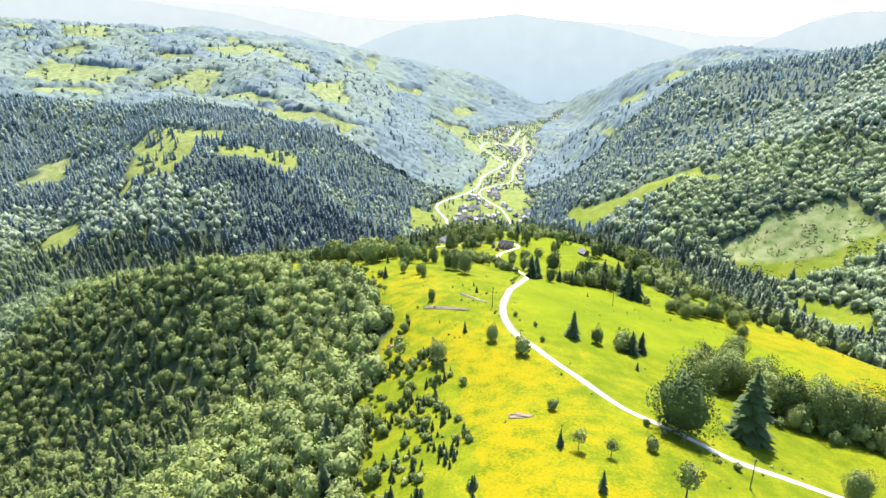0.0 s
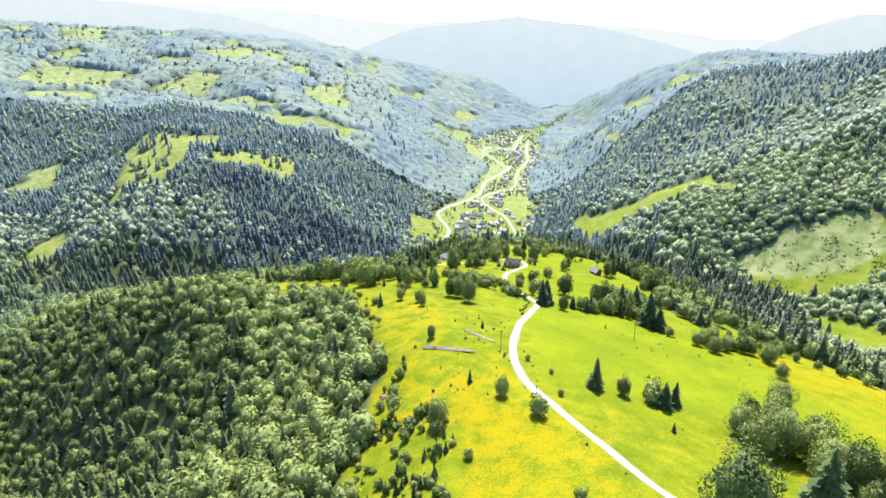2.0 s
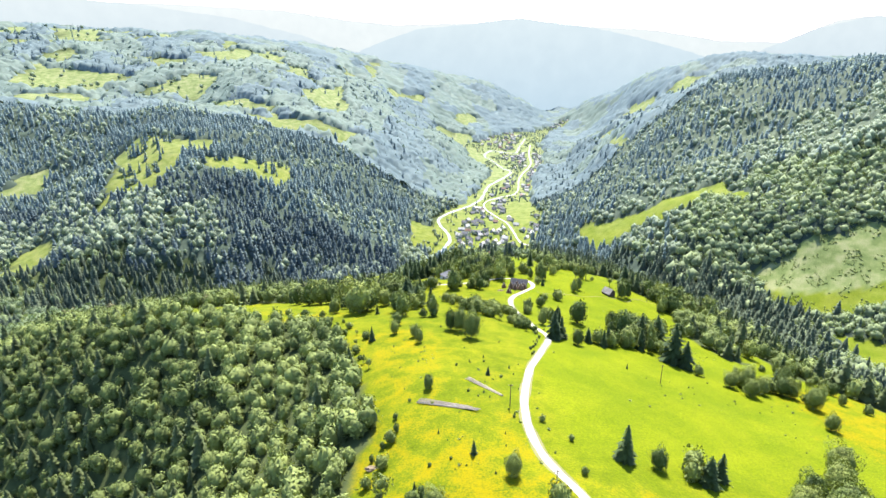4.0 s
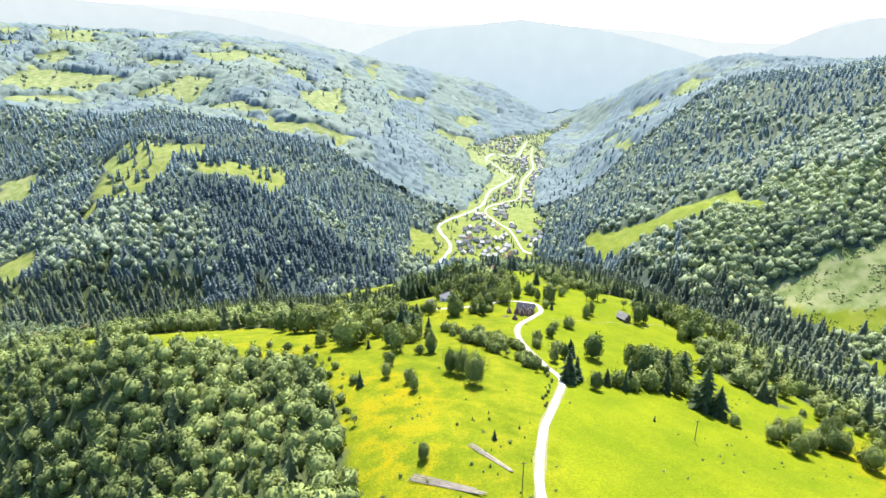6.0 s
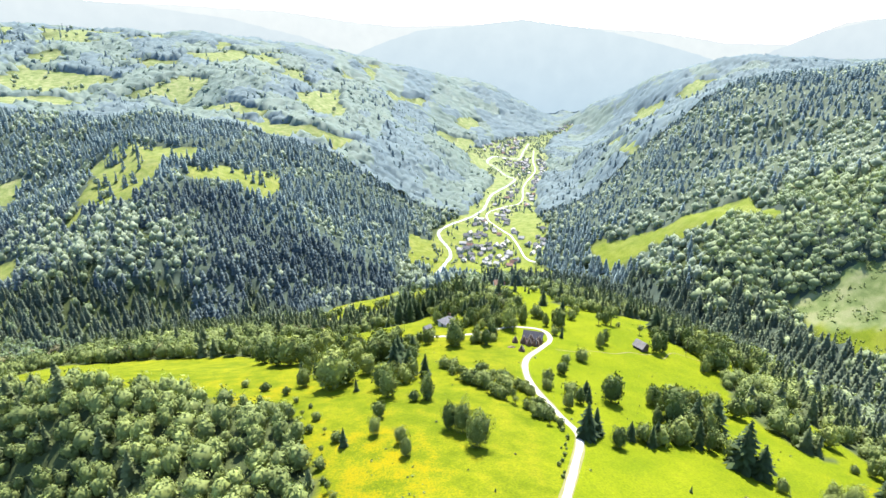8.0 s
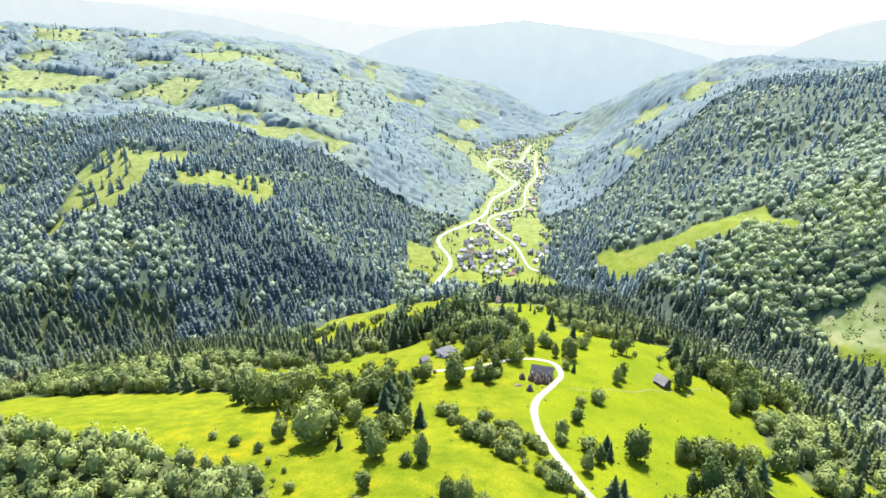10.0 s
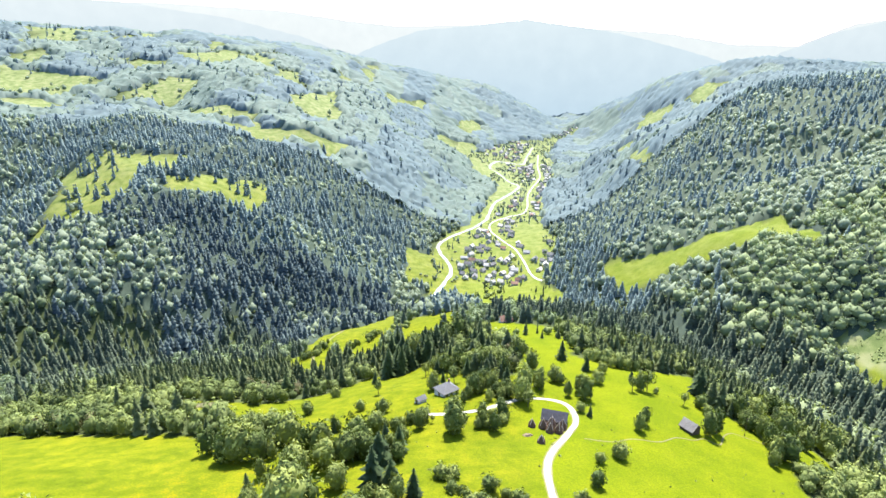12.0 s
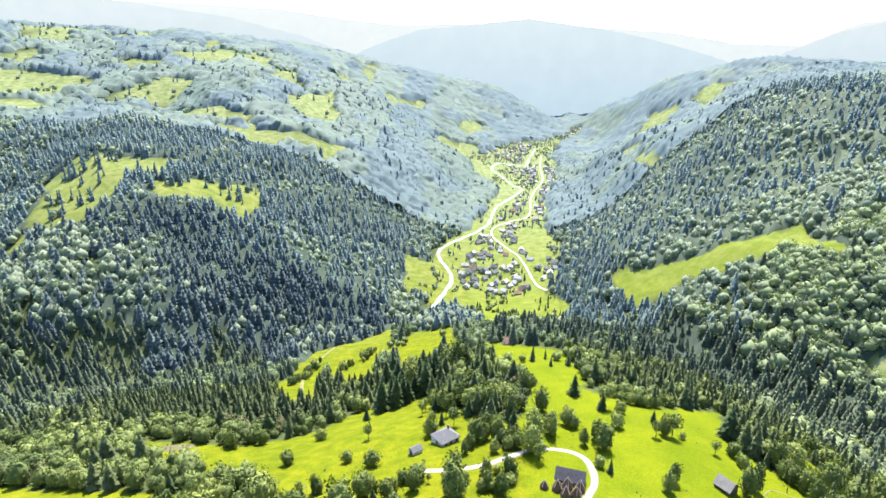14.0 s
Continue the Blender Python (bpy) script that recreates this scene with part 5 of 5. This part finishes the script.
def shingle_rows(bm, lx, ly, h, rise, over, thick, rows, cols):
    """Courses of shingles, each a thin tilted plank on both slopes of a gable roof."""
    rng = random.Random(rows * 31 + cols)
    a, b = lx / 2 + over, ly / 2 + over
    drop = rise * over / (ly / 2)
    for sy in (-1, 1):
        for r_ in range(rows):
            for c in range(cols):
                f0, f1 = r_ / rows, (r_ + 1.12) / rows
                x0, x1 = -a + 2 * a * c / cols + 0.02, -a + 2 * a * (c + 1) / cols - 0.02
                lift = rng.uniform(0.0, 0.025)
                pts = []
                for x, f, up in ((x0, f0, 0.07), (x1, f0, 0.07), (x1, min(1, f1), 0.02), (x0, min(1, f1), 0.02)):
                    pts.append((x, sy * b * (1 - f), h - drop + (rise + drop) * f + thick + up + lift))
                v = [bm.verts.new(p) for p in pts]
                bm.faces.new(v if sy < 0 else v[::-1])
                w = [bm.verts.new((p[0], p[1], p[2] - 0.06)) for p in pts[:2]]
                bm.faces.new((w[0], w[1], v[1], v[0]) if sy < 0 else (v[0], v[1], w[1], w[0]))


def build_house(name, x, y, turn, lx, ly, h, rise, wall, roof, label, category, hip=0.0, over=0.5, windows=((2, 0),), chimney=False, door=True, shingles=None, group=""):
    """windows: how many on the long sides, and how many storeys above the first."""
    top = tagged(new(name), label, category, group)
    top.matrix_world = Matrix.Translation((x, y, on_ground(x, y))) @ pose(0, 0, 0, 0, 0, turn)
    bm = bmesh.new()
    if hip:
        block(bm, -lx / 2, lx / 2, -ly / 2, ly / 2, -1.2, h)
    else:
        gable_walls(bm, lx, ly, h, rise)
    part("wall", bm, wall, top)
    bm = bmesh.new()
    roof_slab(bm, lx, ly, h, rise, over, 0.14, hip)
    if shingles:
        shingle_rows(bm, lx, ly, h, rise, over, 0.14, *shingles)
    part("roof", bm, roof, top)
    for count, storeys in windows:
        for s in range(storeys + 1):
            for side in (-1, 1):
                for k in range(count):
                    wx = lx * ((k + 0.5) / count - 0.5) + (0.3 if door and k == 0 else 0)
                    bm = bmesh.new()
                    z0 = 0.9 + 2.6 * s
                    block(bm, wx - 0.55, wx + 0.55, side * (ly / 2 + 0.02) - 0.05, side * (ly / 2 + 0.02) + 0.05, z0, z0 + 1.2)
                    w = part("window", bm, POLE_WOOD, top)
                    bm = bmesh.new()
                    for i in range(2):
                        block(bm, wx - 0.47 + 0.49 * i, wx - 0.02 + 0.49 * i, side * (ly / 2 + 0.075) - 0.02, side * (ly / 2 + 0.075) + 0.02, z0 + 0.08, z0 + 1.12)
                    part("pane", bm, PANE, w)
    if door:
        bm = bmesh.new()
        block(bm, -lx / 2 - 0.06, -lx / 2 + 0.03, -0.6, 0.6, -0.2, 2.0)
        part("door", bm, BOARDS, top)
    if chimney:
        bm = bmesh.new()
        block(bm, lx * 0.18, lx * 0.18 + 0.6, 0.3, 0.9, h + rise * 0.4, h + rise + 0.9)
        block(bm, lx * 0.18 - 0.08, lx * 0.18 + 0.68, 0.22, 0.98, h + rise + 0.8, h + rise + 0.95)
        part("chimney", bm, TILES, top)
    return top


build_house("barn", 46, 409.6, -17, 9.2, 5.2, 2.4, 2.5, BOARDS, DARK_SLATE, "old wooden barn with dark slate-grey shingle roof beside haystacks", "barn", windows=(), over=0.6, shingles=(9, 22))
build_house("hay_barn", 104, 416.6, -58, 6.0, 5.2, 2.3, 2.4, BOARDS, GREY_BOARDS, "dark boarded hay barn with a pale grey roof in the meadow", "barn", windows=(), over=0.5, shingles=(8, 16))
build_house("farmhouse", 2.6, 439.4, 38, 8.4, 7.2, 3.0, 2.6, PLASTER, SLATE, "whitewashed farmhouse with a grey hipped roof among trees", "house", hip=4.2, windows=((3, 0),), chimney=True)
build_house("shed", -8.8, 430.8, 40, 4.2, 3.0, 2.0, 1.2, PLASTER, SLATE, "small white shed with a grey roof beside the farmhouse", "shed", windows=(), over=0.3)
build_house("cottage", 46, 606.6, 10, 8.5, 6.5, 2.8, 2.8, PLASTER, TILES, "cottage with a red tile roof half hidden by trees", "house", windows=((2, 0),), chimney=True)


def log_mesh(bm, p, q, r0, r1):
    d = Vector(q) - Vector(p)
    m = Matrix.Translation((Vector(p) + Vector(q)) / 2) @ d.to_track_quat("Z", "Y").to_matrix().to_4x4()
    bmesh.ops.create_cone(bm, segments=8, cap_ends=True, radius1=r0, radius2=r1, depth=d.length, matrix=m)


def hay_profile(bm, high, wide):
    """A rounded, pointed stack with uneven courses."""
    rng = random.Random(int(high * 100))
    rows, seg = 11, 14
    rings = []
    for r_ in range(rows):
        f = r_ / rows
        q = wide * (1 - f ** 2.0) ** 0.8 * (0.88 + 0.12 * math.sin(3.1 * min(1, f * 2.2)))
        rings.append([bm.verts.new((q * rng.uniform(0.95, 1.06) * math.cos(a), q * rng.uniform(0.95, 1.06) * math.sin(a), -0.2 + (high + 0.2) * f)) for a in [2 * math.pi * k / seg for k in range(seg)]])
    tip = bm.verts.new((0, 0, high))
    for p, q in zip(rings, rings[1:]):
        for k in range(seg):
            bm.faces.new((p[k], p[(k + 1) % seg], q[(k + 1) % seg], q[k]))
    for k in range(seg):
        bm.faces.new((rings[-1][k], rings[-1][(k + 1) % seg], tip))


def build_haystack(x, y, high, wide, turn):
    top = tagged(new("haystack"), "pointed brown haystack round a wooden pole by the barn", "haystack", "haystacks by the barn")
    top.matrix_world = Matrix.Translation((x, y, on_ground(x, y))) @ pose(0, 0, 0, 0, 0, turn)
    bm = bmesh.new()
    hay_profile(bm, high, wide)
    part("hay", bm, HAY, top)
    bm = bmesh.new()
    bmesh.ops.create_cone(bm, segments=7, cap_ends=True, radius1=0.07, radius2=0.04, depth=1.4, matrix=Matrix.Translation((0, 0, high + 0.3)))
    part("pole", bm, POLE_WOOD, top)
    for k in range(4):
        a, f = math.pi * (0.25 + 0.5 * k), 0.42
        q = wide * (1 - f ** 2.0) ** 0.8 * 1.08
        bm = bmesh.new()
        log_mesh(bm, (q * math.cos(a), q * math.sin(a), high * f), (-0.12 * math.cos(a), -0.12 * math.sin(a), high * 1.07), 0.1, 0.08)
        part("binding_pole", bm, PALE_WOOD, top, "pale peeled pole laid over the hay")
    return top


for x, y, h, w in [(40.4, 403.4, 4.3, 1.9), (43.9, 404.4, 4.7, 2.0), (42.6, 400.2, 4.0, 1.75), (46.0, 399.9, 4.1, 1.8), (48.0, 403.2, 4.3, 1.8), (36.2, 404.4, 3.3, 1.6), (37.8, 391, 3.3, 1.6)]:
    build_haystack(x, y, h, w, x * 40)


def build_log_pile(x0, y0, x1, y1, count, seed):
    """Peeled poles lying side by side on the slope, fanned at one end."""
    rng = random.Random(seed)
    top = tagged(new("log_pile"), "pile of long pale peeled logs lying in the grass", "log pile", "log piles in the meadow")
    z0, z1 = on_ground(x0, y0), on_ground(x1, y1)
    top.location = (x0, y0, z0)
    nx_, ny_ = -(y1 - y0) / math.hypot(x1 - x0, y1 - y0), (x1 - x0) / math.hypot(x1 - x0, y1 - y0)
    for k in range(count):
        o0, o1 = (k - count / 2) * 0.42 + rng.uniform(-0.1, 0.1), (k - count / 2) * 0.22 + rng.uniform(-0.1, 0.1)
        cut = rng.uniform(0.8, 1.0)
        r_ = rng.uniform(0.11, 0.19)
        px, py = nx_ * o0, ny_ * o0
        qx, qy = (x1 - x0) * cut + nx_ * o1, (y1 - y0) * cut + ny_ * o1
        pz, qz = on_ground(x0 + px, y0 + py) - z0, on_ground(x0 + qx, y0 + qy) - z0
        lift = max(on_ground(x0 + px + f * (qx - px), y0 + py + f * (qy - py)) - z0 - pz - f * (qz - pz) for f in np.linspace(0, 1, 25))
        bm = bmesh.new()
        log_mesh(bm, (px, py, pz + r_ + lift), (qx, qy, qz + r_ + lift), r_ * 0.7, r_)
        part("log", bm, POLE_WOOD, top)
    return top


build_log_pile(-7.6, 227.6, 11.2, 217.4, 8, 1)
build_log_pile(8, 240.6, 19, 226, 6, 2)


def build_pole(x, y, high):
    top = tagged(new("utility_pole"), "thin weathered wooden power pole in the meadow", "utility pole", "power poles")
    top.location = (x, y, on_ground(x, y))
    bm = bmesh.new()
    bmesh.ops.create_cone(bm, segments=9, cap_ends=True, radius1=0.15, radius2=0.1, depth=high + 0.5, matrix=Matrix.Translation((0, 0, high / 2 - 0.25)))
    part("post", bm, BOARDS, top)
    bm = bmesh.new()
    block(bm, -0.7, 0.7, -0.06, 0.06, high - 0.55, high - 0.42)
    arm = part("crossarm", bm, BOARDS, top)
    for k in (-0.6, 0.0, 0.6):
        bm = bmesh.new()
        bmesh.ops.create_cone(bm, segments=8, cap_ends=True, radius1=0.05, radius2=0.03, depth=0.18, matrix=Matrix.Translation((k, 0, high - 0.33)))
        part("insulator", bm, PLASTER, arm)


for x, y, h in [(71, 112, 8.5), (25.5, 176, 8.5), (20, 221, 7.5), (83, 267, 8), (132, 425, 9)]:
    build_pole(x, y, h)


def build_rock(name, x, y, wide, deep, high, seed, label):
    rng = np.random.RandomState(seed)
    bm = bmesh.new()
    bmesh.ops.create_icosphere(bm, subdivisions=3, radius=1)
    off = rng.uniform(0, 50, 3)
    for v in bm.verts:
        n_ = noise.fractal(Vector(v.co) * 1.6 + Vector(off), 1.0, 2.0, 4)
        v.co = v.co * (1 + 0.45 * n_)
        v.co.x *= wide
        v.co.y *= deep
        v.co.z *= high
    me = bpy.data.meshes.new(name)
    bm.to_mesh(me)
    bm.free()
    me.materials.append(STONE)
    ob = tagged(new(name, me), label, "rock")
    ob.location = (x, y, on_ground(x, y))
    return ob


build_rock("rock", 20, 131.5, 3.2, 1.4, 0.7, 3, "pale pinkish limestone outcrop in the meadow")
build_rock("rock", 33.6, 396.6, 1.7, 1.2, 0.7, 4, "pale boulder in the grass near the haystacks")
build_rock("rock", -19, 200.1, 2.0, 1.1, 0.6, 5, "pale limestone outcrop at the edge of the wood")

build_strip("footpath", [(55, 396), (66, 396), (75, 401), (86, 402), (95, 408), (103, 409), (108, 412), (114, 410), (120, 419), (126, 424), (132, 423), (142, 421)], 0.6, TRACK, 0.12, 2, "narrow trodden footpath across the meadow", "path")

# ---- junipers and weeds ----
JUNIPER = [mesh_of("juniper", *needle_crown(300 + k, 6, 6, 0.36 + 0.06 * k, 0.0), [NEEDLE_ONE]) for k in range(3)]
ROUND_SHRUB = [mesh_of("shrub", *leaf_crown(310 + k, 5, 70, 0.16, 0.5, -0.1, 0.85), [LEAF_ONE]) for k in range(3)]
jr = random.Random(12)
made = 0
while made < 300:
    x, y = jr.uniform(-25, 12), jr.uniform(82, 186)
    if x > 9 - 0.075 * (y - 87) or float(waves(x, y, 9, 71, 2)) < 0.42 + 0.12 * (x > 0):
        continue
    tall = jr.uniform(1.1, 3.4)
    slim = jr.random() < 0.6
    ob = tagged(new("juniper_bush" if slim else "low_shrub", jr.choice(JUNIPER if slim else ROUND_SHRUB)), "small dark juniper bush on the steep meadow" if slim else "low green shrub on the steep meadow", "bush", "bushes on the steep slope")
    ob.matrix_world = Matrix.Translation((x, y, on_ground(x, y) - 0.1)) @ pose(0, 0, 0, 0, 0, jr.uniform(0, 360)) @ Matrix.Diagonal((tall * 0.9, tall * 0.9, tall * (1.2 if slim else 0.8), 1))
    made += 1


for k in range(34):
    x, y = jr.uniform(-14, 24), jr.uniform(182, 262)
    tall = jr.uniform(0.5, 1.3)
    slim = jr.random() < 0.5
    ob = tagged(new("juniper_bush" if slim else "low_shrub", jr.choice(JUNIPER if slim else ROUND_SHRUB)), "tiny dark juniper in the flowering meadow" if slim else "tiny green shrub in the flowering meadow", "bush", "small bushes in the meadow")
    ob.matrix_world = Matrix.Translation((x, y, on_ground(x, y) - 0.05)) @ pose(0, 0, 0, 0, 0, jr.uniform(0, 360)) @ Matrix.Diagonal((tall, tall, tall * 1.1, 1))


def weeds(name, count, seed, keep, low, high, label):
    """Tall weeds and seedlings, too many to count."""
    rng = np.random.RandomState(seed)
    x, y = rng.uniform(-60, 200, count * 6), rng.uniform(70, 520, count * 6)
    ok = inside(MAIN_MEADOW, x, y) & (near_line(HILL_ROAD, x, y) > 2.4) & keep(x, y)
    x, y = x[ok][:count], y[ok][:count]
    n = len(x)
    p = np.stack((x, y, height(x, y) - 0.1, rng.uniform(low, high, n), rng.uniform(0.8, 1.3, n), rng.rand(n), rng.randint(0, 2, n)), -1)
    build_woods(name, p, label, [leaf_crown(330 + k, 1, 12, 0.35, 0.6, -0.1, 0.7) for k in range(2)], LEAF)["category"] = "weeds"


weeds("roadside_weeds", 420, 1, lambda x, y: near_line(HILL_ROAD, x, y) < 5.0, 0.3, 0.9, "tall weeds growing along the gravel road")
weeds("meadow_weeds", 380, 2, lambda x, y: waves(x, y, 22, 81, 3) > 0.58, 0.25, 0.8, "scattered weeds and seedlings in the meadow grass")

# ---- village in the valley ----
VILLAGE_ROOFS = [(TILES, "red tile"), (SLATE, "dark grey"), (TIN, "pale grey sheet")]
HAMLETS = [(56, 1013), (40, 1021), (65, 1040), (43, 1098), (91, 1212), (75, 1195), (176, 1999), (142, 1950), (222, 2111), (180, 1900), (107, 1000), (157, 1039), (147, 1076), (190, 1790), (440, 2450), (414, 2400)]
hr = random.Random(5)
spots = []
village_line = smooth_line(VILLAGE_ROAD[:9], 9)
tries = 0
while len(spots) < 190 and tries < 14000:
    tries += 1
    if hr.random() < 0.5:
        c = village_line[hr.randrange(len(village_line))]
        x, y = c[0] + hr.uniform(-34, 34), c[1] + hr.uniform(-20, 20)
    else:
        c = hr.choice(HAMLETS)
        x, y = c[0] + hr.gauss(0, 22), c[1] + hr.gauss(0, 30)
    if not (inside(VILLAGE_GROUND, np.array([x]), np.array([y]))[0] or inside(UPPER_VILLAGE, np.array([x]), np.array([y]))[0]) or any(inside(poly, np.array([x]), np.array([y]))[0] for poly in VILLAGE_OPEN):
        continue
    if near_line(VILLAGE_ROAD, np.array([x]), np.array([y]))[0] < 12 or near_line(RIVER, np.array([x]), np.array([y]))[0] < 17:
        continue
    if any(math.hypot(x - a, y - b) < 10.5 for a, b in spots):
        continue
    spots.append((x, y))
for x, y in spots:
    roof, word = VILLAGE_ROOFS[hr.choice((0, 1, 1, 1, 1, 2, 2, 2, 2))]
    build_house("village_house", x, y, hr.choice((0, 90)) + hr.uniform(-25, 25) - 25, hr.uniform(6, 11), hr.uniform(5.5, 7.5), hr.choice((2.6, 3.0, 5.2)), hr.uniform(2.2, 3.0), PLASTER, roof, "whitewashed village house with a " + word + " roof", "house", over=0.6, windows=((3, 0),), door=False, group="houses of the village")
